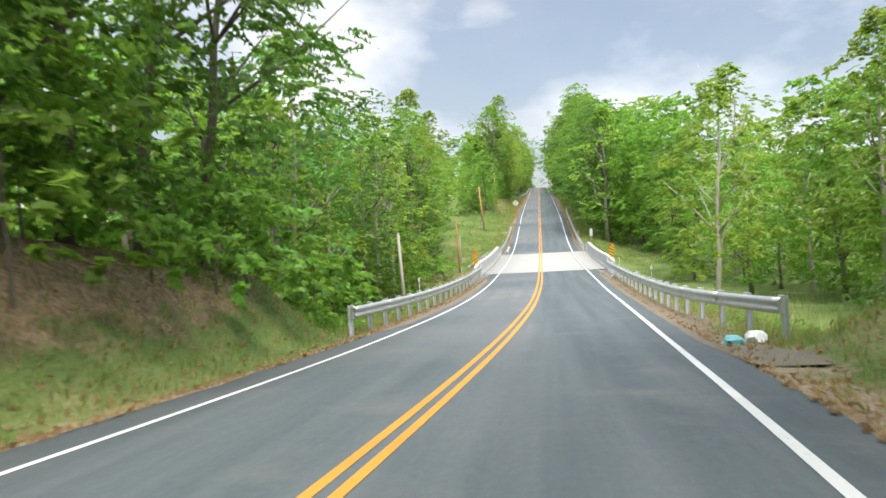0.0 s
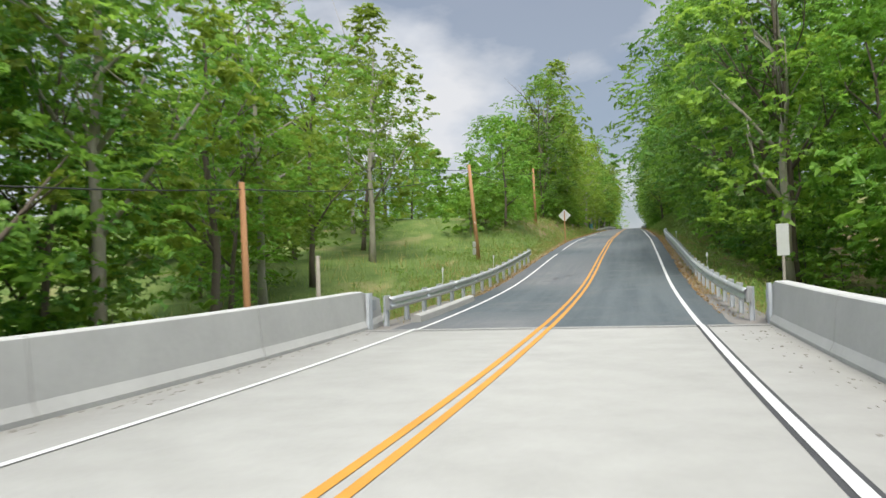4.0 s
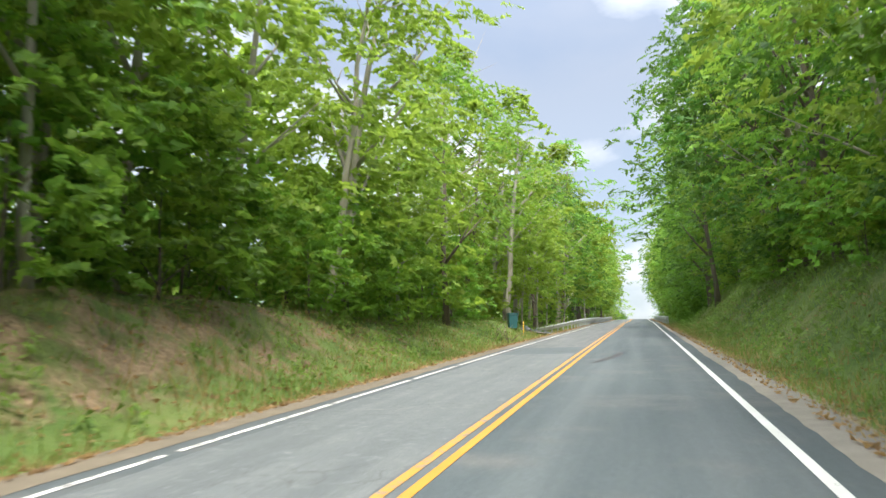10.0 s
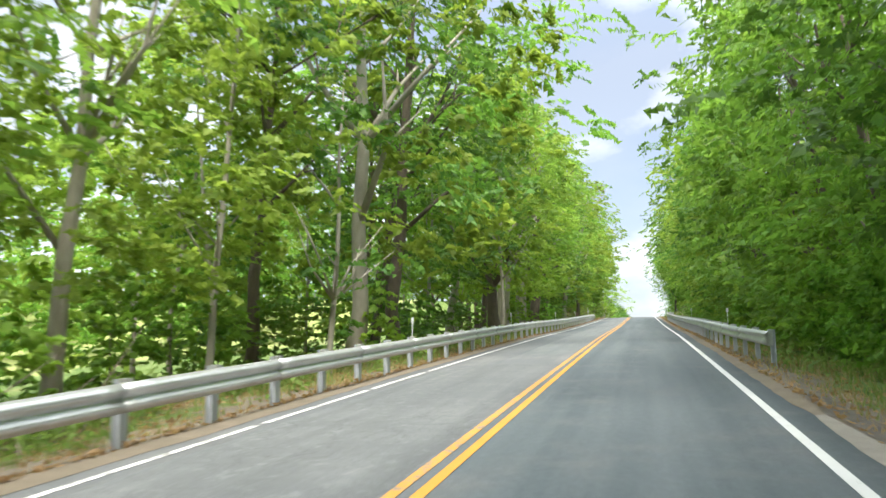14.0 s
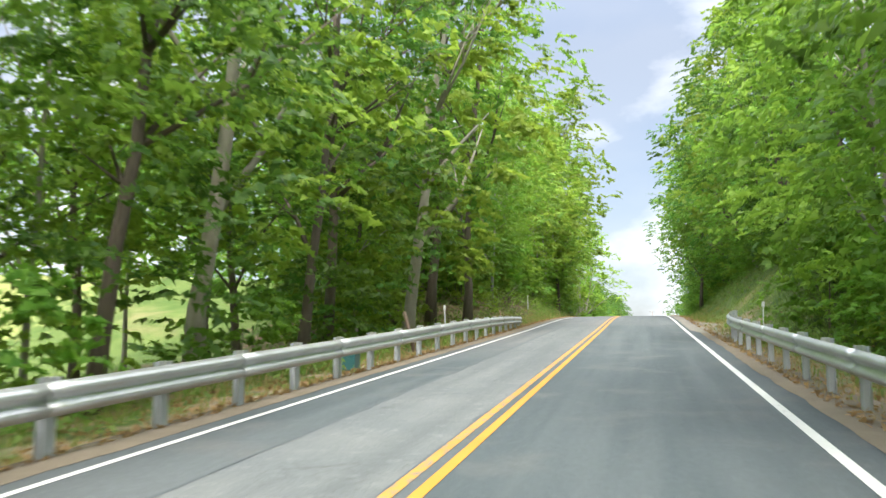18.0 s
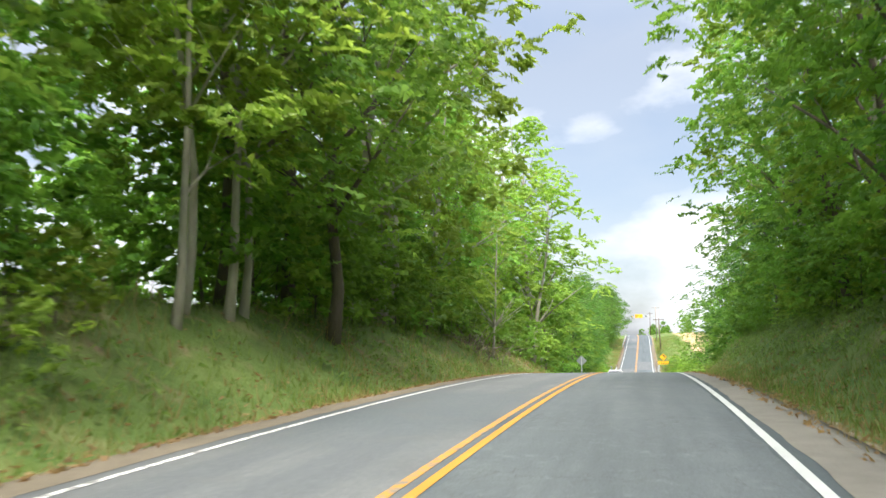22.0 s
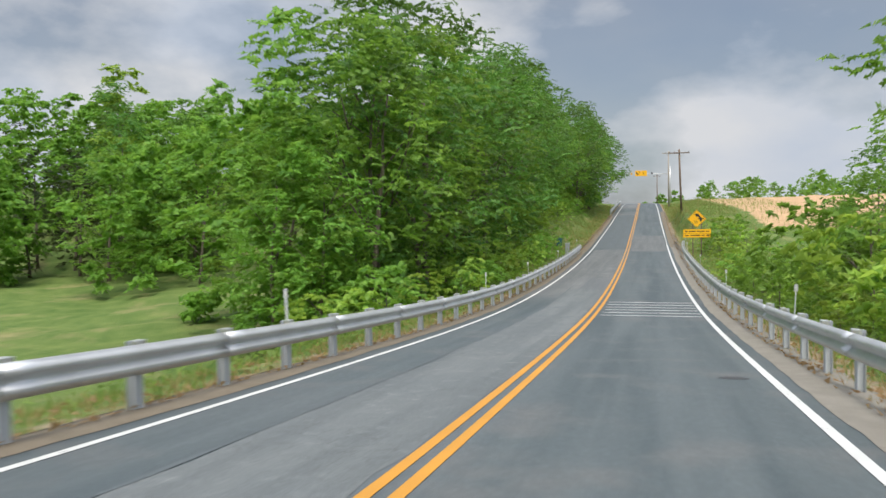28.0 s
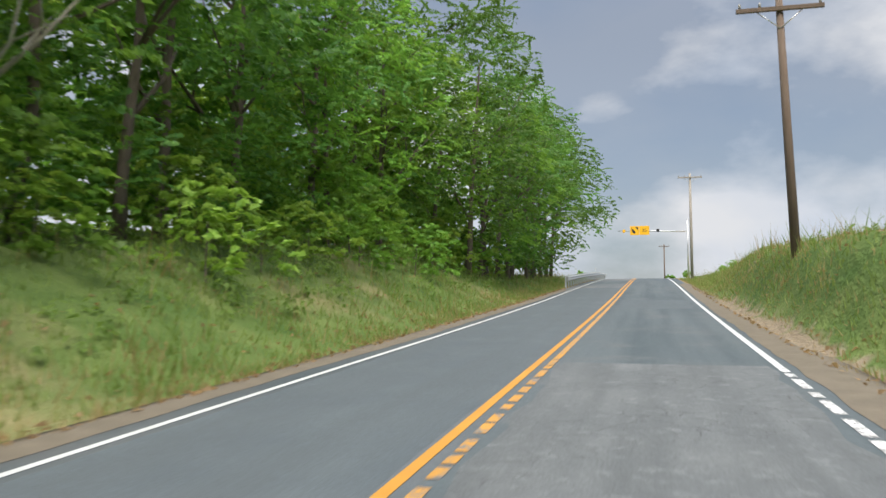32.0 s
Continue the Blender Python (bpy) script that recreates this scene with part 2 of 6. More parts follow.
def cracked(name, a, b_, bare=0.42):
    """Old asphalt streaked and mottled by wear, crazed in places with thin dark cracks; a lower bare spreads the cracks less."""
    m, n, l, b = material(name, 0.88)
    p = position(n)
    warp = n.new("ShaderNodeTexNoise")
    warp.inputs["Scale"].default_value, warp.inputs["Detail"].default_value = 1.7, 4.0
    l.new(p, warp.inputs["Vector"])
    add = n.new("ShaderNodeVectorMath")
    add.operation = "MULTIPLY_ADD"
    l.new(warp.outputs["Color"], add.inputs[0])
    add.inputs[1].default_value = (0.7, 0.7, 0.0)
    l.new(p, add.inputs[2])
    v = n.new("ShaderNodeTexVoronoi")
    v.feature = "DISTANCE_TO_EDGE"
    v.inputs["Scale"].default_value = 2.6
    l.new(add.outputs["Vector"], v.inputs["Vector"])
    r = n.new("ShaderNodeMapRange")
    r.inputs["From Min"].default_value, r.inputs["From Max"].default_value = 0.003, 0.020
    l.new(v.outputs["Distance"], r.inputs["Value"])
    some = noisefac(n, l, p, 0.5, bare, bare + 0.16, 3.0)
    mx = n.new("ShaderNodeMath")
    mx.operation = "MAXIMUM"
    l.new(r.outputs["Result"], mx.inputs[0])
    l.new(some, mx.inputs[1])
    mp = n.new("ShaderNodeMapping")
    mp.inputs["Scale"].default_value = (1.3, 0.05, 0.1)
    l.new(p, mp.inputs["Vector"])
    streak = noisefac(n, l, mp.outputs["Vector"], 1.8, 0.34, 0.66, 4.0)
    c = mixcol(n, l, noisefac(n, l, p, 0.8, 0.35, 0.65, 6.0), c4(a), c4(b_))
    c = mixcol(n, l, streak, c, c4(tuple(v_ * 0.84 for v_ in b_)))
    c = mixcol(n, l, noisefac(n, l, p, 5.0, 0.55, 0.75, 6.0, 0.7), c, c4(tuple(v_ * 1.25 for v_ in a)))
    grain = noisefac(n, l, p, 48.0, 0.3, 0.7, 3.0)
    g = mixcol(n, l, grain, (0.72, 0.72, 0.72, 1), (1.26, 1.26, 1.26, 1))
    mul = n.new("ShaderNodeMix")
    mul.data_type, mul.blend_type = "RGBA", "MULTIPLY"
    mul.inputs["Factor"].default_value = 1.0
    l.new(c, mul.inputs["A"])
    l.new(g, mul.inputs["B"])
    l.new(mixcol(n, l, mx.outputs["Value"], (0.060, 0.064, 0.066, 1), mul.outputs["Result"]), b.inputs["Base Color"])
    bumped(n, l, b, mx.outputs["Value"], 0.4, 0.01)
    return m


def paint(name, col, under, wear=0.62):
    """Road paint, worn through to the asphalt in flakes."""
    m, n, l, b = material(name, 0.7)
    p = position(n)
    f = noisefac(n, l, p, 9.0, wear, wear + 0.06, 6.0, 0.7)
    f2 = noisefac(n, l, p, 1.2, 0.3, 0.75)
    c = mixcol(n, l, f2, c4(col), c4(tuple(v * 0.82 for v in col)))
    l.new(mixcol(n, l, f, c, c4(under)), b.inputs["Base Color"])
    bumped(n, l, b, noisefac(n, l, p, 60.0, 0.3, 0.7), 0.2, 0.004)
    return m


def foliage(name, dark, light, gloss=0.45, glow=0.52):
    m, n, l, b = material(name, gloss)
    geo = n.new("ShaderNodeNewGeometry")
    info = n.new("ShaderNodeObjectInfo")
    c = mixcol(n, l, geo.outputs["Random Per Island"], c4(dark), c4(light))
    hs = n.new("ShaderNodeHueSaturation")
    r = n.new("ShaderNodeMapRange")
    r.inputs["To Min"].default_value, r.inputs["To Max"].default_value = 0.482, 0.512
    l.new(info.outputs["Random"], r.inputs["Value"])
    r2 = n.new("ShaderNodeMapRange")
    r2.inputs["To Min"].default_value, r2.inputs["To Max"].default_value = 0.62, 1.32
    l.new(info.outputs["Random"], r2.inputs["Value"])
    l.new(r.outputs["Result"], hs.inputs["Hue"])
    l.new(r2.outputs["Result"], hs.inputs["Value"])
    l.new(c, hs.inputs["Color"])
    l.new(hs.outputs["Color"], b.inputs["Base Color"])
    b.inputs["Specular IOR Level"].default_value = 0.2
    t = n.new("ShaderNodeBsdfTranslucent")
    l.new(mixcol(n, l, 0.5, hs.outputs["Color"], (light[0] * 1.7, light[1] * 1.65, light[2] * 1.1, 1)), t.inputs["Color"])
    mx = n.new("ShaderNodeMixShader")
    mx.inputs["Fac"].default_value = glow
    l.new(b.outputs["BSDF"], mx.inputs[1])
    l.new(t.outputs["BSDF"], mx.inputs[2])
    l.new(mx.outputs["Shader"], n["Material Output"].inputs["Surface"])
    return m


def ground_material(name):
    """Grass, leaf litter and bare verge, by the zones laid on the sheet."""
    m, n, l, b = material(name, 0.95)
    p = position(n)
    big, mid, fine = (noisefac(n, l, p, s, 0.32, 0.68, 6.0) for s in (0.06, 0.7, 8.0))
    g = mixcol(n, l, mid, (0.075, 0.130, 0.032, 1), (0.142, 0.190, 0.056, 1))
    g = mixcol(n, l, noisefac(n, l, p, 0.25, 0.55, 0.75, 5.0), g, (0.27, 0.235, 0.115, 1))
    lit = mixcol(n, l, fine, (0.15, 0.105, 0.062, 1), (0.32, 0.235, 0.145, 1))
    lit = mixcol(n, l, noisefac(n, l, p, 0.5, 0.5, 0.62, 5.0), lit, (0.085, 0.115, 0.032, 1))
    bare = mixcol(n, l, fine, (0.20, 0.155, 0.105, 1), (0.34, 0.275, 0.195, 1))
    crop = mixcol(n, l, mid, (0.50, 0.34, 0.20, 1), (0.40, 0.27, 0.155, 1))
    hay = mixcol(n, l, mid, (0.30, 0.32, 0.11, 1), (0.22, 0.27, 0.085, 1))
    c = g
    for zone, col in (("woods", lit), ("hay", hay), ("crop", crop), ("verge", bare)):
        a = n.new("ShaderNodeAttribute")
        a.attribute_name = zone
        add = n.new("ShaderNodeMath")
        add.operation = "MULTIPLY_ADD"
        l.new(noisefac(n, l, p, 1.3, 0.25, 0.75, 6.0), add.inputs[0])
        add.inputs[1].default_value = 0.7
        l.new(a.outputs["Fac"], add.inputs[2])
        r = n.new("ShaderNodeMapRange")
        r.inputs["From Min"].default_value, r.inputs["From Max"].default_value = 0.72, 0.98
        l.new(add.outputs["Value"], r.inputs["Value"])
        c = mixcol(n, l, r.outputs["Result"], c, col)
    l.new(c, b.inputs["Base Color"])
    b.inputs["Specular IOR Level"].default_value = 0.15
    bumped(n, l, b, fine, 0.8, 0.06)
    return m


M = {
    "asphalt": asphalt("asphalt"),
    "concrete": plain("pale_concrete", (0.315, 0.316, 0.296), (0.245, 0.246, 0.228), 0.85, scale=1.3, bump=0.3),
    "barrier": plain("barrier_concrete", (0.40, 0.405, 0.39), (0.32, 0.322, 0.31), 0.85, scale=0.9, bump=0.25),
    "yellow": paint("yellow_paint", (0.50, 0.232, 0.024), (0.13, 0.13, 0.13), 0.66),
    "yellow_worn": paint("worn_yellow_paint", (0.49, 0.24, 0.034), (0.15, 0.15, 0.145), 0.52),
    "white": paint("white_paint", (0.53, 0.54, 0.53), (0.13, 0.13, 0.13), 0.63),
    "white_worn": paint("worn_white_paint", (0.66, 0.66, 0.64), (0.14, 0.14, 0.14), 0.50),
    "steel": plain("galvanised_steel", (0.60, 0.61, 0.61), (0.46, 0.465, 0.455), 0.36, 0.7, scale=2.2, bump=0.1),
    "post": plain("weathered_steel_post", (0.50, 0.54, 0.58), (0.34, 0.36, 0.38), 0.65, 0.08, scale=5.0),
    "wood_new": plain("pole_wood", (0.42, 0.22, 0.105), (0.30, 0.15, 0.07), 0.85, scale=3.0, stretch=(6, 6, 0.5), bump=0.4),
    "wood_grey": plain("grey_pole_wood", (0.34, 0.31, 0.27), (0.24, 0.215, 0.185), 0.9, scale=3.0, stretch=(6, 6, 0.5), bump=0.4),
    "wood_dark": plain("dark_pole_wood", (0.16, 0.115, 0.085), (0.10, 0.07, 0.05), 0.9, scale=3.0, stretch=(6, 6, 0.5), bump=0.4),
    "bark": plain("grey_brown_bark", (0.155, 0.125, 0.098), (0.085, 0.068, 0.052), 0.95, scale=4.0, stretch=(3, 3, 0.6), bump=0.8),
    "bark_pale": plain("pale_bark", (0.40, 0.37, 0.31), (0.22, 0.195, 0.155), 0.9, scale=2.2, stretch=(2, 2, 0.8), bump=0.5),
    "leaf": foliage("leaves", (0.080, 0.186, 0.032), (0.230, 0.390, 0.068)),
    "leaf_pale": foliage("pale_leaves", (0.150, 0.260, 0.042), (0.325, 0.450, 0.085)),
    "leaf_deep": foliage("deep_leaves", (0.048, 0.132, 0.028), (0.135, 0.258, 0.048), 0.42, 0.44),
    "needle": foliage("needles", (0.028, 0.05, 0.022), (0.075, 0.10, 0.04)),
    "grass": foliage("grass_blades", (0.10, 0.165, 0.035), (0.235, 0.30, 0.088), 0.6),
    "dry": foliage("dry_grass_blades", (0.27, 0.20, 0.09), (0.46, 0.37, 0.19), 0.7),
    "dead": foliage("dead_leaves", (0.11, 0.065, 0.035), (0.34, 0.23, 0.13), 0.8),
    "twig": plain("dead_twig", (0.26, 0.21, 0.17), (0.15, 0.115, 0.09), 0.95, scale=9.0, bump=0.4),
    "sheet": plain("plastic_sheet", (0.045, 0.055, 0.052), (0.075, 0.085, 0.08), 0.42, scale=4.0, bump=0.5),
    "weed": foliage("weed_leaves", (0.085, 0.165, 0.038), (0.215, 0.325, 0.085), 0.55),
    "dirt": plain("shoulder_dirt", (0.158, 0.130, 0.094), (0.098, 0.083, 0.058), 0.95, scale=2.6, bump=0.9),
    "grit": plain("pale_grit", (0.205, 0.190, 0.164), (0.138, 0.125, 0.104), 0.95, scale=2.6, bump=0.9),
    # dull grey fittings; also the bare sign aluminium darkened to stand for shade
    "dull_or_shaded_metal": plain("dull_or_shaded_aluminium", (0.30, 0.33, 0.34), (0.24, 0.26, 0.27), 0.6, 0.2, scale=3.0, bump=0.02),
    "teal": plain("teal_plastic", (0.10, 0.33, 0.36), (0.16, 0.42, 0.44), 0.45, scale=5.0, bump=0.1),
    "ground": ground_material("verge_and_woodland_floor"),
    "sign_yellow": plain("yellow_sheeting", (0.82, 0.44, 0.012), (0.78, 0.40, 0.01), 0.4, scale=2.0, bump=0.0),
    "sign_white": plain("white_plastic", (0.74, 0.75, 0.74), (0.64, 0.65, 0.64), 0.5, scale=3.0, bump=0.02),
    "sign_back": plain("bare_aluminium", (0.60, 0.61, 0.60), (0.52, 0.53, 0.52), 0.45, 0.4, scale=3.0, bump=0.02),
    "black": plain("black_paint", (0.018, 0.018, 0.018), (0.03, 0.03, 0.03), 0.5, scale=5.0, bump=0.02),
    "tar": plain("tar", (0.028, 0.028, 0.03), (0.05, 0.05, 0.052), 0.6, scale=5.0, bump=0.2),
    "patch": cracked("dark_patch", (0.068, 0.083, 0.093), (0.085, 0.101, 0.109), 0.30),
    "patch_mid": cracked("worn_patch", (0.108, 0.123, 0.128), (0.090, 0.105, 0.112), 0.34),
    "patch_pale": cracked("pale_patch", (0.138, 0.150, 0.152), (0.108, 0.122, 0.128), 0.36),
    "patch_cracked": cracked("cracked_asphalt", (0.135, 0.143, 0.144), (0.102, 0.110, 0.113)),
    "gravel": plain("grit_shoulder", (0.19, 0.18, 0.165), (0.12, 0.115, 0.105), 0.95, scale=4.0, bump=0.8),
    "wire": plain("black_cable", (0.03, 0.03, 0.032), None, 0.6, scale=5.0),
    "bin": plain("dark_teal_plastic", (0.022, 0.105, 0.118), (0.035, 0.125, 0.135), 0.45, scale=4.0, bump=0.03),
    "stone": plain("grey_stone", (0.31, 0.305, 0.29), (0.20, 0.195, 0.185), 0.9, scale=3.0, bump=0.5),
    "siding": plain("pale_siding", (0.70, 0.70, 0.68), (0.6, 0.6, 0.58), 0.7, scale=1.0),
    "roof": plain("grey_shingle_roof", (0.20, 0.205, 0.215), (0.14, 0.14, 0.15), 0.9, scale=3.0),
    "car_white": plain("white_car_paint", (0.78, 0.79, 0.80), (0.76, 0.77, 0.78), 0.22, scale=1.0, bump=0.0),
    "car_trim": plain("black_trim", (0.02, 0.02, 0.022), None, 0.45, scale=6.0, bump=0.02),
    "rubber": plain("tyre_rubber", (0.022, 0.022, 0.022), (0.035, 0.034, 0.033), 0.85, scale=9.0),
    "rim": plain("alloy", (0.62, 0.63, 0.65), (0.5, 0.5, 0.52), 0.3, 0.9, scale=4.0, bump=0.02),
}
_g, _n, _l, _b = material("dark_glass", 0.05)
_b.inputs["Base Color"].default_value, _b.inputs["Specular IOR Level"].default_value = (0.012, 0.016, 0.018, 1), 0.8
M["glass"] = _g
_g, _n, _l, _b = material("lamp_lens", 0.1)
_b.inputs["Base Color"].default_value = (0.75, 0.77, 0.8, 1)
M["lens"] = _g

# ---- plan of the road: height and sideways offset of its middle line ----
def curve_of(table):
    ys, vs = (np.array(v, float) for v in zip(*table))
    slope = np.gradient(vs, ys)

    def f(y):
        y = np.asarray(y, float)
        i = np.clip(np.searchsorted(ys, y) - 1, 0, len(ys) - 2)
        h = ys[i + 1] - ys[i]
        u = np.clip((y - ys[i]) / h, 0, 1)
        over = np.where(y > ys[-1], (y - ys[-1]) * slope[-1], np.where(y < ys[0], (y - ys[0]) * slope[0], 0))
        return ((2 * u**3 - 3 * u**2 + 1) * vs[i] + (u**3 - 2 * u**2 + u) * h * slope[i]
                + (3 * u**2 - 2 * u**3) * vs[i + 1] + (u**3 - u**2) * h * slope[i + 1] + over)
    return f


road_z, road_x = curve_of(ROAD_Z), curve_of(ROAD_X)
EDGE_L, EDGE_R = -3.65, 3.95


def wave(x, y, k=1.0):
    return (np.sin(0.37 * k * x + 0.9) * np.cos(0.29 * k * y + 0.4) + 0.6 * np.sin(0.83 * k * x + 0.47 * k * y)
            + 0.4 * np.cos(1.7 * k * y - 1.1 * k * x + 2.0)) / 2


def side(y, table):
    t = np.array(table, float)
    return [np.interp(y, t[:, 0], t[:, k]) for k in range(1, t.shape[1])]


def smooth(t):
    t = np.clip(t, 0, 1)
    return t * t * (3 - 2 * t)


def land(x, y):
    """Height of the ground."""
    x, y = np.broadcast_arrays(np.asarray(x, float), np.asarray(y, float))
    c, z = road_x(y), road_z(np.clip(y, -80, 900))
    dl, dr = (c + EDGE_L) - x, x - (c + EDGE_R)
    out = z - 0.30
    for d, table in ((dl, BANK_L), (dr, BANK_R)):
        flat, rise, wide, far = side(y, table)
        h = z - 0.06 - 0.10 * np.clip(d / 0.8, 0, 1) + rise * smooth((d - flat) / wide) + far * np.clip(d - flat - wide, 0, 70)
        h = h + (0.20 * wave(x, y, 2.2) + 0.07 * wave(x, y, 5.3)) * np.clip((d - 0.5) / 2, 0, 1) + 0.5 * wave(x, y, 0.4) * np.clip((d - 8) / 15, 0, 1)
        out = np.where(d > 0, h, out)
    gully = smooth((y - BRIDGE[0] - 1) / 3) * smooth((BRIDGE[1] - 1 - y) / 3)
    return out - gully * (out - np.minimum(out, z - 2.9))


def mesh_object(name, verts, faces, mat, smooth_shade=False, parent=None):
    me = bpy.data.meshes.new(name)
    verts, faces = np.asarray(verts, np.float32), np.asarray(faces, np.int32)
    me.vertices.add(len(verts))
    me.vertices.foreach_set("co", verts.ravel())
    k = faces.shape[1]
    me.loops.add(faces.size)
    me.loops.foreach_set("vertex_index", faces.ravel())
    me.polygons.add(len(faces))
    me.polygons.foreach_set("loop_start", np.arange(0, faces.size, k, dtype=np.int32))
    me.update(calc_edges=True)
    me.materials.append(mat)
    if smooth_shade:
        me.polygons.foreach_set("use_smooth", np.ones(len(faces), bool))
    ob = new(name, me)
    ob.parent = parent
    return ob


def grid(xs, ys, zf):
    X, Y = np.meshgrid(xs, ys)
    V = np.stack([X, Y, zf(X, Y)], -1).reshape(-1, 3)
    a = np.arange(len(xs) * len(ys)).reshape(len(ys), len(xs))
    Fq = np.stack([a[:-1, :-1], a[:-1, 1:], a[1:, 1:], a[1:, :-1]], -1).reshape(-1, 4)
    return V, Fq


# ---- ground: one sheet to the horizon ----
near = np.concatenate([np.arange(-16, -3.2, 0.4), np.arange(-3.2, 4.0, 0.8), np.arange(4.0, 16.4, 0.4)])
gx = np.concatenate([-np.geomspace(1500, 17, 34), near, np.geomspace(17, 1500, 34)])
gy = np.concatenate([-np.geomspace(1500, 66, 10), np.arange(-60, 720, 1.0), np.geomspace(722, 2600, 14)])
V, Q = grid(gx, gy, land)
ground = mesh_object("ground", V, Q, M["ground"], True)
tagged(ground, "grassy verges, banks, leaf-littered wood floor and far fields", "ground", kind="structure")


def zone(ob, name, values):
    a = ob.data.attributes.new(name, "FLOAT", "POINT")
    a.data.foreach_set("value", np.asarray(values, np.float32))


VX, VY = V[:, 0], V[:, 1]
DL, DR = (road_x(VY) + EDGE_L) - VX, VX - (road_x(VY) + EDGE_R)
D = np.maximum(DL, DR)
BARE_L = [(40, .9), (225, .9), (233, 1.9), (344, 1.7), (352, .9), (455, .9), (466, 1.3), (536, 1.3), (545, .8)]
BARE_R = [(8, 1.6), (24, 1.6), (88, 1.0), (100, 1.6), (150, 1.2), (165, .9), (250, 1.0), (256, 1.6), (339, 1.8), (343, 4.2), (351, 4.2), (355, 1.0), (448, .9), (458, 1.6), (545, 1.3), (560, .8)]


def bare(y, table):
    return np.interp(y, [a for a, _ in table], [b for _, b in table])


zone(ground, "verge", np.where(DL > 0, np.clip(1.0 - DL / bare(VY, BARE_L), 0, 1), np.clip(1.0 - DR / bare(VY, BARE_R), 0, 1)) ** 0.7 * 0.95)
litL, litR = side(VY, LITTER)
zone(ground, "woods", np.where(DL > 0, litL * smooth((DL - 0.8) / 2.0) * smooth((15 - DL) / 6), litR * smooth((DR - 1.2) / 2.0) * smooth((24 - DR) / 8)))
zone(ground, "crop", smooth((DR - 7) / 2) * smooth((VY - CROP_Y) / 8))
zone(ground, "hay", smooth((DL - 22) / 8) * smooth((VY - 200) / 10) * smooth((380 - VY) / 15))


# ---- road ----
def ribbon(name, y0, y1, xs, zs, mat, step=1.5, worn=False):
    ys = np.linspace(y0, y1, max(2, int((y1 - y0) / step) + 1))
    W = []
    for x, dz in zip(xs, zs):
        W.append(np.stack([road_x(ys) + x, ys, road_z(ys) + dz], -1))
    W = np.stack(W, 1)
    if worn:
        w = [0.05 * wave(np.full_like(ys, k), ys, 3.7) + 0.04 * wave(np.full_like(ys, k), ys, 11.0) for k in (0.0, 40.0)]
        for k in (0, 1):
            W[:, k, 0] += w[0]
            W[:, -1 - k, 0] += w[1]
    n = len(xs)
    a = np.arange(len(ys) * n).reshape(len(ys), n)
    Fq = np.stack([a[:-1, :-1], a[:-1, 1:], a[1:, 1:], a[1:, :-1]], -1).reshape(-1, 4)
    return mesh_object(name, W.reshape(-1, 3), Fq, mat, True)


XS = [EDGE_L - 0.05, EDGE_L, -1.8, 0, 1.8, EDGE_R, EDGE_R + 0.06]
ZS = [-0.16, -0.03, -0.012, 0, -0.012, -0.03, -0.16]
road = ribbon("road", -70, BRIDGE[0], XS, ZS, M["asphalt"], 0.5, True)
tagged(road, "two-lane grey asphalt road with worn edges", "road", kind="structure")
road2 = ribbon("road", BRIDGE[1], 760, XS, ZS, M["asphalt"], 0.5, True)
tagged(road2, "long two-lane asphalt road climbing between woods, oncoming lane paler", "road", kind="structure")
deck = ribbon("bridge_deck", BRIDGE[0], BRIDGE[1], [-4.3, -4.3, 0, 4.8, 4.8], [-0.7, 0, 0.003, 0, -0.7], M["concrete"])
tagged(deck, "pale concrete bridge deck with a dark joint at each end", "bridge", kind="structure")


def lines(name, x, w, mat, spans, lift=0.006, label=""):
    cut = []
    for y0, y1 in spans:
        cut += [(y0, BRIDGE[0]), BRIDGE, (BRIDGE[1], y1)] if y0 < BRIDGE[0] and y1 > BRIDGE[1] else [(y0, y1)]
    for y0, y1 in cut:
        up = lift + (0.006 - crown(x) if (y0, y1) == tuple(BRIDGE) else 0.0)
        ob = ribbon(name, y0, y1, [x - w / 2, x + w / 2], [up + crown(x - w / 2), up + crown(x + w / 2)], mat, 1.0)
        tagged(ob, label, "road marking", kind="structure")


def crown(x):
    return float(np.interp(x, XS, ZS))



# ---- road markings ----
XL, XR = -2.94, 3.25


def broken(y0, y1, a, b, g0, g1, seed):
    """Stretches of a flaked line with gaps between them."""
    r, out, y = random.Random(seed), [], y0
    while y < y1:
        e = min(y + r.uniform(a, b), y1)
        out.append((y, e))
        y = e + r.uniform(g0, g1)
    return out


for x in (-0.105, 0.105):
    lines("yellow_line", x, 0.105, M["yellow"], [(-70, 140), (470, 530)], label="double yellow centre line")
lines("yellow_line", 0.105, 0.105, M["yellow"], [(140, 470)], label="double yellow centre line")
lines("yellow_line", -0.105, 0.105, M["yellow_worn"], [(140, 470), (530, 545)], label="worn yellow centre line")
lines("yellow_line", -0.105, 0.105, M["yellow"], [(545, 760)], label="yellow centre line")
lines("yellow_line", 0.105, 0.105, M["yellow_worn"], broken(530, 548, 1.5, 4, .05, .2, 7) + broken(548, 560, .28, .75, .06, .28, 8) + [(560, 585)], label="broken worn yellow centre line")
lines("yellow_line", 0.105, 0.105, M["yellow"], [(585, 760)], label="yellow centre line")
lines("edge_line", XL, 0.10, M["white"], [(-70, 122), (126, 152), (262, 372), (388, 760)], label="white edge line")
lines("edge_line", XL, 0.10, M["white_worn"], broken(152, 262, 2.6, 5.5, .12, .45, 3) + [(372, 388)], label="worn white edge line")
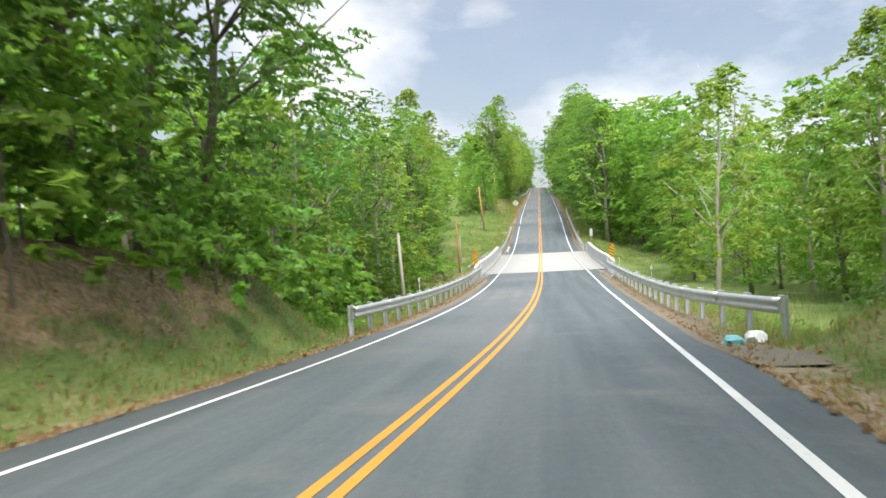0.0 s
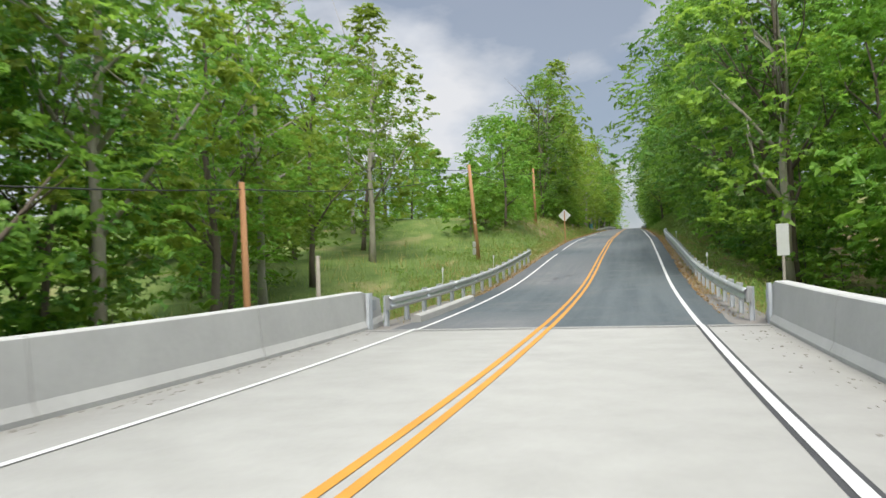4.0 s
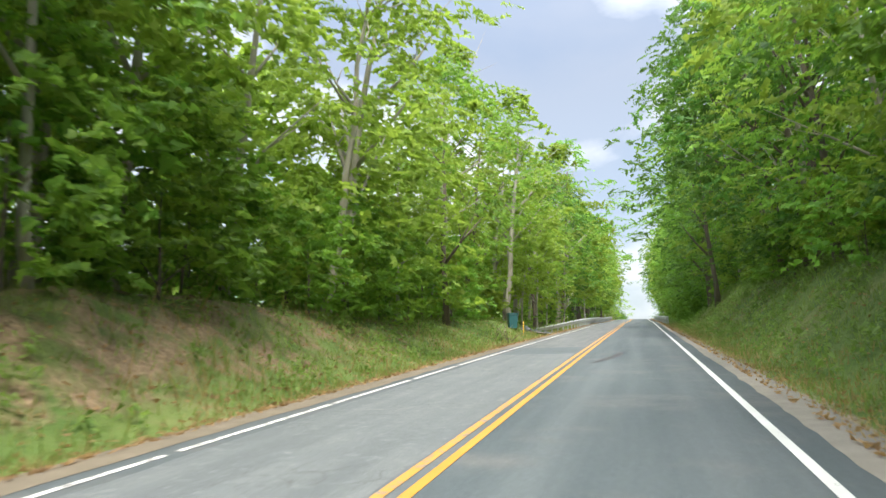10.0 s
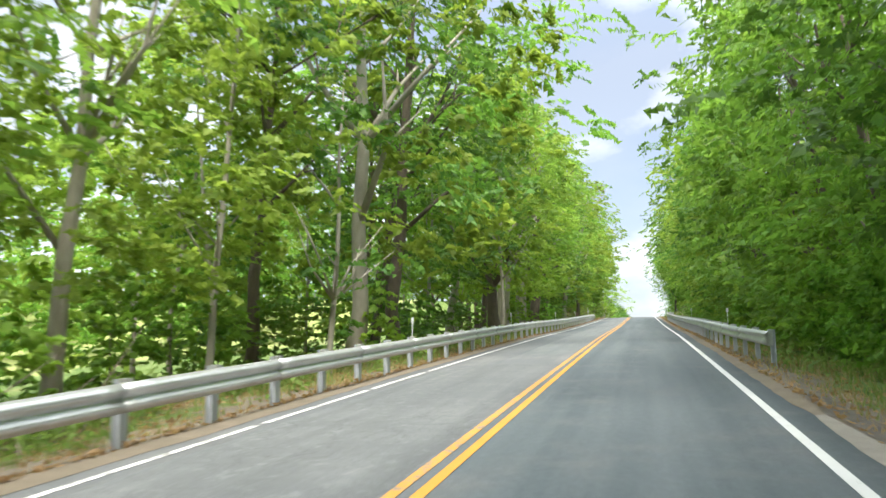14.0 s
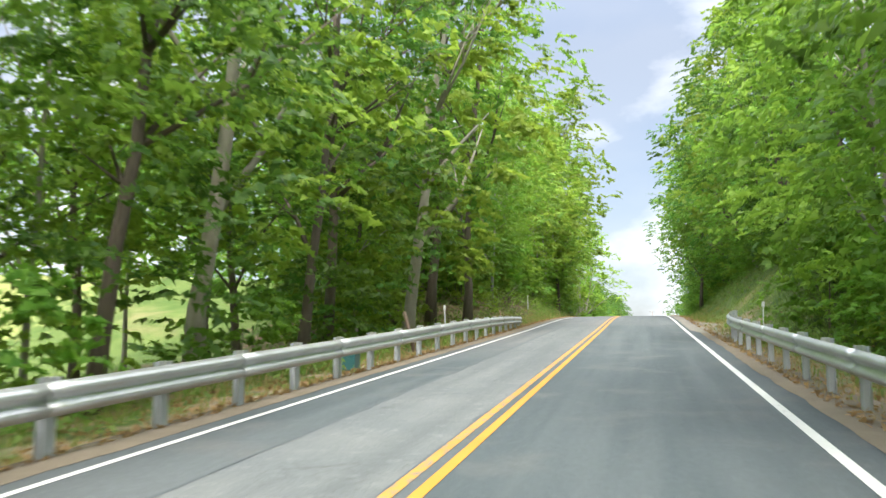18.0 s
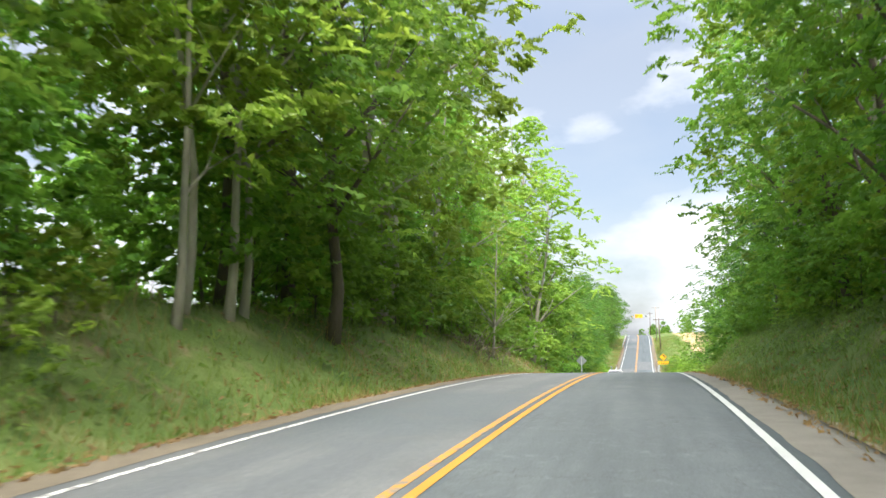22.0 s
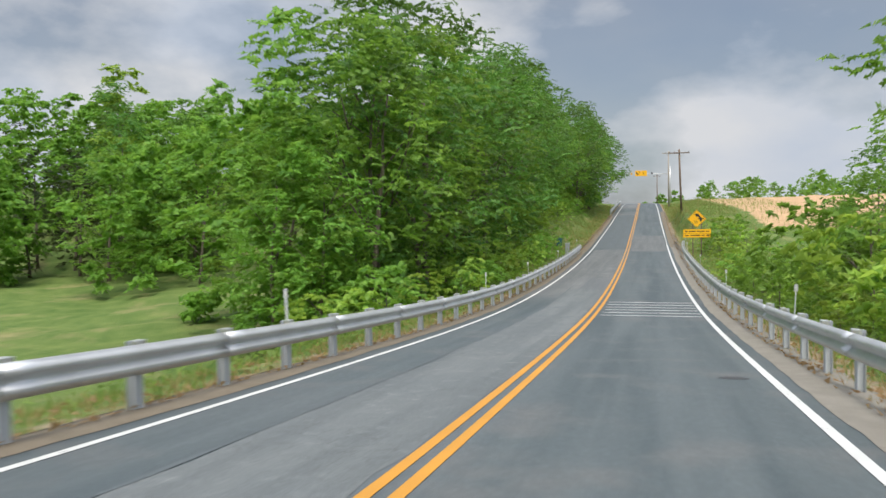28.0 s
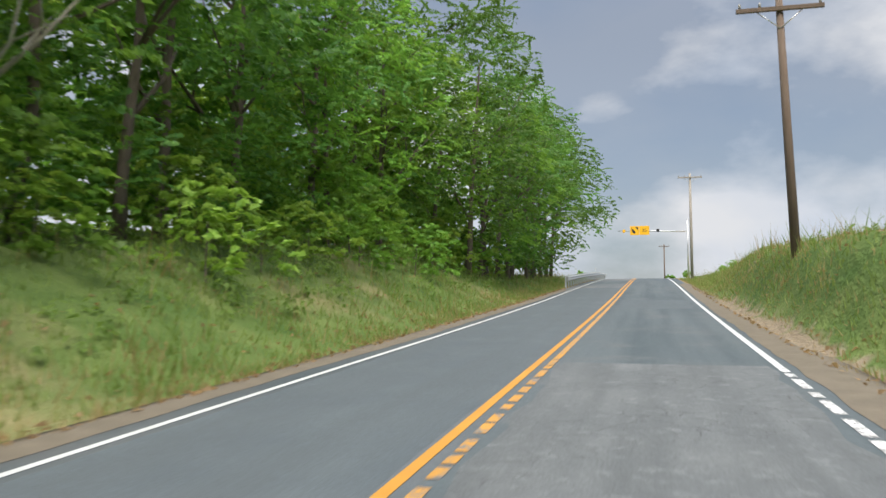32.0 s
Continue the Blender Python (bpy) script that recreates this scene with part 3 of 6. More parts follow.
lines("edge_line", XR, 0.115, M["white"], [(-70, 120), (158, 222), (240, 546), (559.6, 760)], label="white edge line")
lines("edge_line", XR, 0.115, M["white_worn"], broken(120, 158, 1.6, 3.5, .05, .3, 4) + broken(222, 240, 1.2, 3.0, .1, .5, 5) + broken(546, 559.6, .3, .95, .10, .36, 6), label="flaking white edge line")


def patch(name, pts, mat, lift, label):
    """A flat repair laid on the road, with an outline in road coordinates."""
    bm = bmesh.new()
    vs = []
    for x, y in pts:
        vs.append(bm.verts.new((float(road_x(y)) + x, y, float(road_z(y)) + crown(x) + lift)))
    bm.faces.new(vs)
    me = bpy.data.meshes.new(name)
    bm.to_mesh(me)
    bm.free()
    me.materials.append(mat)
    return tagged(new(name, me), label, "road repair", kind="structure")


def strip_patch(name, x0, x1, y0, y1, mat, lift, label, wob=0.12, seed=1):
    r = random.Random(seed)
    ys = np.linspace(y0, y1, max(3, int((y1 - y0) / 0.7)))
    a = [x0 + r.uniform(-wob, wob) for _ in ys]
    b = [x1 + r.uniform(-wob, wob) for _ in ys]
    W = []
    for y, p, q in zip(ys, a, b):
        for x in (p, q):
            W.append((float(road_x(y)) + x, y, float(road_z(y)) + crown(x) + lift))
    n = len(ys)
    Fq = [(2 * i, 2 * i + 1, 2 * i + 3, 2 * i + 2) for i in range(n - 1)]
    return tagged(mesh_object(name, W, Fq, mat), label, "road repair", kind="structure")


strip_patch("dark_edge_patch", -3.5, -2.2, 136, 160, M["patch"], 0.003, "dark asphalt widening beside the edge line", 0.2, 2)
strip_patch("pale_patch", -2.1, -0.25, 128, 136, M["patch_pale"], 0.003, "pale worn asphalt in the oncoming lane", 0.1, 3)
strip_patch("cross_patch", -3.0, 3.2, 147.0, 148.6, M["patch"], 0.003, "dark cut across the road", 0.05, 4)
strip_patch("dark_patch", -2.8, -0.3, 201, 206, M["patch"], 0.003, "dark asphalt repair", 0.2, 5)
strip_patch("pale_patch", 0.25, 3.1, 541, 559.6, M["patch_cracked"], 0.003, "cracked pale asphalt in the near lane", 0.08, 6)
strip_patch("worn_patch", 0.2, 3.14, 346, 452, M["patch_mid"], 0.003, "worn asphalt in the near lane", 0.04, 14)
strip_patch("dark_patch", 0.4, 3.0, 576, 583, M["patch"], 0.003, "dark asphalt repair", 0.1, 7)
strip_patch("dark_patch", -2.75, -0.19, 545, 600, M["patch"], 0.003, "newer dark asphalt in the oncoming lane", 0.02, 8)
strip_patch("pale_patch", -2.7, -0.19, 517, 543, M["patch_cracked"], 0.003, "old pale asphalt in the oncoming lane", 0.02, 9)
strip_patch("pale_patch", -1.75, -0.19, 468, 510, M["patch_pale"], 0.003, "old pale asphalt in the oncoming lane", 0.05, 10)
strip_patch("pale_patch", -1.75, -0.19, 266, 345, M["patch_pale"], 0.003, "old pale asphalt in the oncoming lane", 0.05, 11)
strip_patch("pale_patch", -2.7, -0.19, 160, 201, M["patch_pale"], 0.003, "old pale asphalt in the oncoming lane", 0.03, 12)
strip_patch("pale_patch", -2.7, -0.19, 206, 262, M["patch_cracked"], 0.003, "old pale asphalt in the oncoming lane", 0.03, 13)
for k, (x, y0, y1, w) in enumerate(((-1.78, 262, 346, 0.018), (-1.78, 466, 512, 0.018))):
    strip_patch("crack", x - w, x + w, y0, y1, M["patch"], 0.006, "dark crack along the lane", 0.025, 20 + k)
# skid mark, and dark scuffs
arc = [(0.55 + 0.55 * math.sin(a), 195.2 + 3.6 * math.sin(a * 0.5 + 0.2) + 2.2 * a) for a in np.linspace(0.0, 1.5, 12)]
arc2 = [(x + 0.12 + 0.16 * math.sin(2 * i / 11 * 1.5), y + 0.1) for i, (x, y) in enumerate(arc)]
patch("skid_mark", arc + arc2[::-1], M["tar"], 0.0035, "curved dark tyre mark on the asphalt")
for k, (x, y, a, b) in enumerate(((-1.5, 104.5, .12, .5), (-1.0, 106, .15, .3), (-2.2, 102.5, .1, .25), (2.76, 484.3, .20, .16), (-1.2, 519, .16, .2), (2.5, 372, .1, .2))):
    pts = [(x + a * math.cos(t) * (1 + .25 * math.sin(3 * t + k)), y + b * math.sin(t)) for t in np.linspace(0, 2 * math.pi, 13)[:-1]]
    patch("dark_spot", pts, M["tar"], 0.0035, "dark stain on the asphalt")
for i in range(6):
    y = 497.35 + 1.12 * i
    patch("rumble_line", [(0.28, y - .075), (3.16, y - .075), (3.16, y + .075), (0.28, y + .075)], M["white"], 0.009, "thin white cross line over the lane")
for y in (BRIDGE[0] + .42, BRIDGE[1] - .42):
    for w, o in ((.03, 0.0), (.012, .15)):
        tagged(ribbon("bridge_joint", y + o - w, y + o + w, [-4.08, 0, 4.58], [.007, .010, .007], M["tar"], .05), "dark expansion joint across the deck", "bridge joint", kind="structure")
# white lines and middle lines on the deck are edged in black
strip_patch("line_edging", XR - 0.11, XR + 0.11, BRIDGE[0], BRIDGE[1], M["tar"], 0.004 - crown(XR), "black edging under the white line", 0.0, 1)


# ---- dirt and grit along the road's edges ----
def verge(side_, y0, y1, x_in, x_out, mat, label, seed):
    """A ragged strip of loose ground lying over the edge of the asphalt."""
    ys = np.linspace(y0, y1, int((y1 - y0) / 0.5) + 1)
    k = np.full_like(ys, seed * 17.0)
    fade = np.clip(np.minimum(ys - y0, y1 - ys) / 4.0, 0, 1)
    jit = 0.05 * wave(k, ys, 1.3) + 0.03 * wave(k + 5, ys, 6.0) + 0.02 * wave(k + 9, ys, 17.0)
    edge = EDGE_L if side_ < 0 else EDGE_R
    inner = edge + (side_ * x_in + jit - edge) * fade
    cols = [inner, (inner + edge) / 2, np.full_like(ys, edge), np.full_like(ys, edge + side_ * .12), np.full_like(ys, edge + side_ * .35),
            side_ * x_out + 0.16 * wave(k + 3, ys, 3.3)]
    W = []
    for i, c in enumerate(cols):
        X = road_x(ys) + c
        z = road_z(ys) + np.interp(c, XS, ZS) + (0.005 if i == 0 else 0.012) if i < 3 else land(X, ys) + (0.03 if i < 5 else -0.03)
        W.append(np.stack([X, ys, z], -1))
    W = np.stack(W, 1)
    a = np.arange(len(ys) * len(cols)).reshape(len(ys), len(cols))
    if side_ < 0:
        a = a[:, ::-1]
    Fq = np.stack([a[:-1, :-1], a[:-1, 1:], a[1:, 1:], a[1:, :-1]], -1).reshape(-1, 4)
    return tagged(mesh_object("road_shoulder", W.reshape(-1, 3), Fq, mat, True), label, "road shoulder", kind="structure")


verge(-1, 20, 56, 3.28, 4.5, M["dirt"], "brown dirt between the edge line and the rail", 1)
verge(-1, 160, 240, 3.22, 4.1, M["dirt"], "ragged dirt and leaf crumbs at the edge line", 2)
verge(-1, 230, 262, 3.24, 6.3, M["dirt"], "bare brown dirt under the low rail", 3)
verge(-1, 254, 342, 3.26, 3.85, M["dirt"], "thin strip of dirt under the rail", 4)
verge(-1, 334, 356, 3.16, 4.7, M["dirt"], "bare dirt round the end of the rail", 5)
verge(-1, 346, 462, 3.20, 4.0, M["dirt"], "tan dirt beside the edge line", 6)
verge(-1, 458, 600, 3.26, 3.8, M["dirt"], "tan dirt beside the edge line", 7)
verge(1, 12, 57, 3.72, 5.2, M["dirt"], "brown dirt under the rail", 8)
verge(1, 146, 256, 3.66, 4.5, M["grit"], "grit and dirt beyond the edge line", 9)
verge(1, 250, 342, 3.64, 5.0, M["dirt"], "dirt and dry litter under the rail", 10)
verge(1, 337, 353, 3.42, 5.4, M["grit"], "pale gravel pull-off past the rail end", 14)
verge(1, 346, 456, 3.42, 4.12, M["grit"], "pale grit shoulder beside the edge line", 11)
verge(1, 448, 552, 3.52, 4.7, M["grit"], "pale stones and grit under the rail", 12)
verge(1, 542, 610, 3.44, 4.2, M["dirt"], "tan dirt beside the edge line", 13)


# ---- helpers for things ----
def bm_box(bm, x0, x1, y0, y1, z0, z1, bevel=0.0):
    m = Matrix.Translation(((x0 + x1) / 2, (y0 + y1) / 2, (z0 + z1) / 2)) @ Matrix.Diagonal((x1 - x0, y1 - y0, z1 - z0, 1))
    r = bmesh.ops.create_cube(bm, size=1.0, matrix=m)
    if bevel:
        es = {e for v in r["verts"] for e in v.link_edges}
        bmesh.ops.bevel(bm, geom=list(es), offset=bevel, segments=2, affect="EDGES", profile=0.6)


def bm_tube(bm, pts, radii, n=8):
    rings = []
    for i, p in enumerate(pts):
        a = Vector(pts[max(i - 1, 0)])
        b = Vector(pts[min(i + 1, len(pts) - 1)])
        d = (b - a).normalized()
        s = d.cross(Vector((0.3, 1, 0.1))).normalized() if abs(d.z) > 0.5 else d.cross(Vector((0, 0, 1))).normalized()
        t = d.cross(s)
        rings.append([bm.verts.new(Vector(p) + radii[i] * (math.cos(2 * math.pi * k / n) * s + math.sin(2 * math.pi * k / n) * t)) for k in range(n)])
    for r0, r1 in zip(rings, rings[1:]):
        for k in range(n):
            f = bm.faces.new((r0[k], r0[(k + 1) % n], r1[(k + 1) % n], r1[k]))
            f.smooth = True
    bm.faces.new(rings[0][::-1])
    bm.faces.new(rings[-1])


def bm_prism(bm, outline, y0, y1):
    """An outline in x and z, drawn out along y."""
    a = [bm.verts.new((x, y0, z)) for x, z in outline]
    b = [bm.verts.new((x, y1, z)) for x, z in outline]
    n = len(a)
    for i in range(n):
        bm.faces.new((a[i], a[(i + 1) % n], b[(i + 1) % n], b[i]))
    bm.faces.new(a[::-1])
    bm.faces.new(b)


def mesh_of(name, bm, mat):
    bmesh.ops.recalc_face_normals(bm, faces=bm.faces)
    me = bpy.data.meshes.new(name)
    bm.to_mesh(me)
    bm.free()
    me.materials.append(mat)
    return me


def part(name, bm, mat, parent, label=""):
    ob = new(name, bm if isinstance(bm, bpy.types.Mesh) else mesh_of(name, bm, mat))
    ob.parent = parent
    return tagged(ob, label)


def thing(name, label, category, group="", at=None):
    ob = new(name)
    ob.empty_display_size = 0.2
    if at is not None:
        ob.matrix_basis = at
    return tagged(ob, label, category, group)


def on_ground(x, y, turn=0.0, sink=0.03):
    return pose(x, y, float(land(x, y)) - sink, 0, 0, turn)


def shape(*fills):
    bm = bmesh.new()
    for f in fills:
        f(bm)
    return bm


# ---- bridge barriers ----
def barrier(x, sgn, label):
    top = thing("bridge_barrier", label, "barrier")
    pr = [(0, -0.5), (0, 0.06), (0.06, 0.20), (0.13, 0.86), (0.16, 0.88), (0.40, 0.88), (0.42, 0.86), (0.42, -0.5)]
    y0, y1 = BRIDGE
    cuts = [y0 - 0.5] + [y0 - 0.5 + (y1 - y0 + 0.6) * k / 5 for k in range(1, 6)]
    for a, b in zip(cuts, cuts[1:]):
        bm = bmesh.new()
        rings = [[bm.verts.new((x + sgn * u, y, float(road_z(y)) + h)) for u, h in pr] for y in np.linspace(a + 0.012, b - 0.012, 4)]
        for A, B in zip(rings, rings[1:]):
            for i in range(len(pr)):
                bm.faces.new((A[i], A[(i + 1) % len(pr)], B[(i + 1) % len(pr)], B[i]))
        bm.faces.new(rings[0][::-1])
        bm.faces.new(rings[-1])
        part("barrier_section", bm, M["barrier"], top)
    for ya, yb in ((cuts[0], y0 - 2.3), (cuts[-1], y1 + 1.8)):
        bm = bmesh.new()
        za, zb = float(road_z(ya)), float(road_z(yb))
        A = [bm.verts.new((x + sgn * u, ya, za + h)) for u, h in pr]
        B = [bm.verts.new((x + sgn * (u * .6 + .16), yb, zb + min(h, .62))) for u, h in pr]
        for i in range(len(pr)):
            bm.faces.new((A[i], A[(i + 1) % len(pr)], B[(i + 1) % len(pr)], B[i]))
        bm.faces.new(A[::-1])
        bm.faces.new(B)
        part("end_block", bm, M["barrier"], top, "sloped concrete end block")
        s = 1 if yb > ya else -1
        for o in (0.10, 0.27):
            z = float(road_z(ya))
            bm = shape(lambda b: bm_box(b, x + sgn * .02 - .02, x + sgn * .02 + .05, min(ya + s * (o - .1), ya + s * o), max(ya + s * (o - .1), ya + s * o), z - .02, z + .84))
            part("joint_cover", bm, M["post"], top, "blue-grey steel joint cover plate")
        bm = shape(lambda b: bm_box(b, x + sgn * .10 - .03, x + sgn * .10 + .03, ya + s * .75 - .15, ya + s * .75 + .15, z + .42, z + .68, .01))
        part("bracket_plate", bm, M["dull_or_shaded_metal"], top)
    return top


crumbs = bmesh.new()
rr = random.Random(77)
for _ in range(420):
    sg = rr.choice((-1, 1))
    y = rr.uniform(BRIDGE[0] + .6, BRIDGE[1] - .6)
    x = (-4.06 + abs(rr.gauss(0, .22))) if sg < 0 else (4.58 - abs(rr.gauss(0, .42)))
    q = rr.uniform(.006, .022)
    m = Matrix.Translation((x, y, float(road_z(y)) + .004)) @ Euler((0, 0, rr.uniform(0, 6))).to_matrix().to_4x4() @ Matrix.Diagonal((q * rr.uniform(.8, 2.2), q, q * .5, 1))
    bmesh.ops.create_icosphere(crumbs, subdivisions=1, radius=1.0, matrix=m)
tagged(new("deck_debris", mesh_of("deck_debris", crumbs, M["grit"])), "crumbs of dirt and stone swept against the barriers", "debris", kind="stuff")

barrier(-4.10, -1, "pale concrete bridge barrier beside the oncoming lane")
barrier(4.62, 1, "pale concrete bridge barrier beside the near lane")

# ---- guardrails ----
WPROF = [(0.000, 0.000), (0.012, -0.006), (0.075, 0.050), (0.083, 0.075), (0.075, 0.100), (0.022, 0.140), (0.020, 0.170), (0.075, 0.210), (0.083, 0.235),
         (0.075, 0.260), (0.012, 0.316), (0.000, 0.310)]
bm = bmesh.new()
for x0, x1, yy0, yy1 in ((-.075, .075, -.050, -.043), (-.075, .075, .043, .050), (-.004, .004, -.043, .043)):
    bm_box(bm, yy0, yy1, x0, x1, -1.0, 0.745)
POST_MESH = mesh_of("post", bm, M["post"])
bm = bmesh.new()
bm_box(bm, -.05, .05, -.07, .07, 0.39, 0.755, .008)
BLOCK_MESH = mesh_of("blockout", bm, M["steel"])
bm = bmesh.new()
bm_box(bm, -.004, .004, -.045, .045, 0.0, 0.62, .003)
DEL_MESH = mesh_of("flexible_post", bm, M["sign_white"])
bm = bmesh.new()
bm_box(bm, -.035, .035, -.007, -.004, 0.48, 0.60)
DEL_PAD = mesh_of("reflector", bm, M["sign_back"])


def guardrail(y0, y1, x, label, flare0=0.0, flare1=0.0, drop0=0.0, drop1=0.0, dels=(), run=11.0):
    """W-beam on steel posts, 1.905 m apart; flare, drop: how far an end swings out and sinks, over the last run of metres."""
    s = 1 if x < 0 else -1
    rail = thing("guardrail", label, "guardrail", "guardrails along the road")

    def line(y):
        o = flare0 * max(0, 1 - (y - y0) / run) ** 2 + flare1 * max(0, 1 - (y1 - y) / run) ** 2
        d = drop0 * max(0, 1 - (y - y0) / run) ** 2 + drop1 * max(0, 1 - (y1 - y) / run) ** 2
        return float(road_x(y)) + x - s * o, float(road_z(y)) - 0.04 - d
    n = max(2, round((y1 - y0) / 1.905))
    step = (y1 - y0) / n
    ys = [y0 + step * i for i in range(n + 1)]
    for i in range(0, n, 2):
        bm = bmesh.new()
        seg = ys[i:i + 3]
        fine = np.linspace(seg[0] - 0.16, seg[-1], 3 * len(seg))
        rows = []
        for q, y in enumerate(fine):
            px, pz = line(y)
            k = 0.006 if q else 0.010
            front = [bm.verts.new((px + s * (0.05 + u + k), y, pz + 0.40 + h)) for u, h in WPROF]
            back = [bm.verts.new((px + s * (0.05 + u + k - 0.005), y, pz + 0.40 + h)) for u, h in WPROF]
            rows.append((front, back))
        for (f0, b0), (f1, b1) in zip(rows, rows[1:]):
            for k in range(len(WPROF) - 1):
                bm.faces.new((f0[k], f0[k + 1], f1[k + 1], f1[k])).smooth = True
                bm.faces.new((b0[k], b1[k], b1[k + 1], b0[k + 1])).smooth = True
            for e in (0, -1):
                bm.faces.new((f0[e], f1[e], b1[e], b0[e]))
        for f, b in (rows[0], rows[-1]):
            for k in range(len(WPROF) - 1):
                bm.faces.new((f[k], b[k], b[k + 1], f[k + 1]))
        part("beam", bm, M["steel"], rail)
    for y in ys:
        px, pz = line(y)
        for nm, me in (("post", POST_MESH), ("blockout", BLOCK_MESH)):
            ob = part(nm, me, None, rail)
            ob.location = (px - s * (0.05 if nm == "post" else 0.0), y, pz)
    for end, y, sg in ((drop0, y0, -1), (drop1, y1, 1)):
        px, pz = line(y)
        bm = bmesh.new()
        for k in range(7):
            a0, a1 = (-90 + 180 * k / 7), (-90 + 180 * (k + 1) / 7)
            P = [(px + s * (.03 + .08 * math.sin(radians(a))), y + sg * .10 * math.cos(radians(a))) for a in (a0, a1)]
            q = [bm.verts.new((P[0][0], P[0][1], pz + .41)), bm.verts.new((P[1][0], P[1][1], pz + .41)),
                 bm.verts.new((P[1][0], P[1][1], pz + .70)), bm.verts.new((P[0][0], P[0][1], pz + .70))]
            bm.faces.new(q)
        part("end_shoe", bm, M["steel"], rail, "rounded steel end shoe")
    for y in dels:
        px, pz = line(y)
        t = thing("delineator", "white flexible delineator post behind the guardrail", "delineator", "delineators", pose(px - s * .14, y, pz + .60, random.Random(int(y)).uniform(-3, 3), random.Random(int(y) + 1).uniform(-3, 3), 0))
        part("flexible_post", DEL_MESH, None, t)
        part("reflector", DEL_PAD, None, t)
    return rail


guardrail(21.2, 57.2, -4.1, "galvanised guardrail before the bridge beside the oncoming lane", flare0=0.1, dels=(31.5, 46))
guardrail(16.6, 57.2, 4.55, "galvanised guardrail before the bridge beside the near lane", flare0=0.9, dels=(34, 50))
guardrail(87.4, 115.7, -4.0, "galvanised guardrail beyond the bridge beside the oncoming lane", dels=(104, 94))
guardrail(87.4, 145.2, 4.4, "long galvanised guardrail along the wood's edge", flare1=0.3, dels=(100, 122))
guardrail(235.0, 348.6, -3.66, "long galvanised guardrail along the wood beside the oncoming lane", flare0=1.9, flare1=0.55, drop0=0.38, drop1=0.32, run=18.0, dels=(245, 262, 278, 297, 313, 331))
guardrail(262.0, 341.5, 4.2, "galvanised guardrail along the near lane", flare0=0.3, flare1=0.9, dels=(270, 290, 310, 328))
guardrail(463, 539.5, -3.62, "galvanised guardrail through the dip beside the meadow", flare0=0.8, dels=(484.3, 500.5, 511, 524, 538.4))
guardrail(453, 543, 4.15, "galvanised guardrail through the dip beside the bushes", flare0=0.7, flare1=0.3, dels=(489, 503, 518, 533, 541.5))
guardrail(603, 655, -3.9, "galvanised guardrail near the crest", dels=(612, 636))


# ---- signs ----
def object_marker(x, y, lean):
    t = thing("object_marker", "yellow and black striped marker on a post by the bridge", "road sign", "object markers", pose(x, y, float(road_z(y)), 0, 0, 0))
    part("panel", shape(lambda b: bm_box(b, -.1525, .1525, -.004, .004, 0.95, 1.865, .003)), M["sign_yellow"], t, "yellow reflective panel")
    for k in range(5):
        z = 0.93 + 0.2 * k
        bm = bmesh.new()
        a = [(-.15, z + (0.0 if lean > 0 else .2)), (.15, z + (.2 if lean > 0 else 0.0))]
        quad = [(a[0][0], a[0][1]), (a[1][0], a[1][1]), (a[1][0], a[1][1] + .1), (a[0][0], a[0][1] + .1)]
        quad = [(u, min(max(v, .955), 1.86)) for u, v in quad]
        bm.faces.new([bm.verts.new((u, -.0085, v)) for u, v in quad])
        part("stripe", bm, M["black"], t, "black slanting stripe")
    part("post", shape(lambda b: bm_box(b, -.03, .03, .006, .05, -1.6, 1.8)), M["post"], t)


object_marker(-4.25, 55.7, 1)
object_marker(4.72, 55.5, -1)


def diamond_back(x, y, centre, size, post_mat, label, face):
    t = thing("road_sign", label, "road sign", "road signs", on_ground(x, y))
    g = float(road_z(y)) - float(land(x, y)) + 0.03
    h = size * 0.7071
    bm = bmesh.new()
    bm_prism(bm, [(0, g + centre - h), (h, g + centre), (0, g + centre + h), (-h, g + centre)], 0.034, 0.038)
    part("panel", bm, face, t, "bare aluminium back of a diamond panel")
    part("post", shape(lambda b: bm_box(b, -.045, .045, -.045, .032, -.4, g + centre + h * .7, .006)), post_mat, t)
    for dz in (-.2, .2):
        part("bolt", shape(lambda b: bm_box(b, -.012, .012, .038, .05, g + centre + dz - .012, g + centre + dz + .012)), M["steel"], t)
    return t


diamond_back(-3.85, 140.0, 2.25, 0.76, M["wood_new"], "back of a bare aluminium diamond sign on a brown wooden post", M["sign_back"])
# this panel's darker tone paints in the shade of the trees
diamond_back(-4.35, 458.5, 2.2, 0.76, M["post"], "back of a diamond sign, darkened for shade, on a grey post", M["dull_or_shaded_metal"])


def text_mesh(body, size, mat, name, parent, m, label=""):
    cu = bpy.data.curves.new(name, "FONT")
    cu.body, cu.size, cu.align_x, cu.align_y, cu.extrude = body, size, "CENTER", "CENTER", 0.001
    tmp = new("tmp_text", cu)
    dg = bpy.context.evaluated_depsgraph_get()
    me = bpy.data.meshes.new_from_object(tmp.evaluated_get(dg))
    bpy.data.objects.remove(tmp)
    me.materials.clear()
    me.materials.append(mat)
    ob = part(name, me, mat, parent, label)
    ob.matrix_basis = m
    return ob


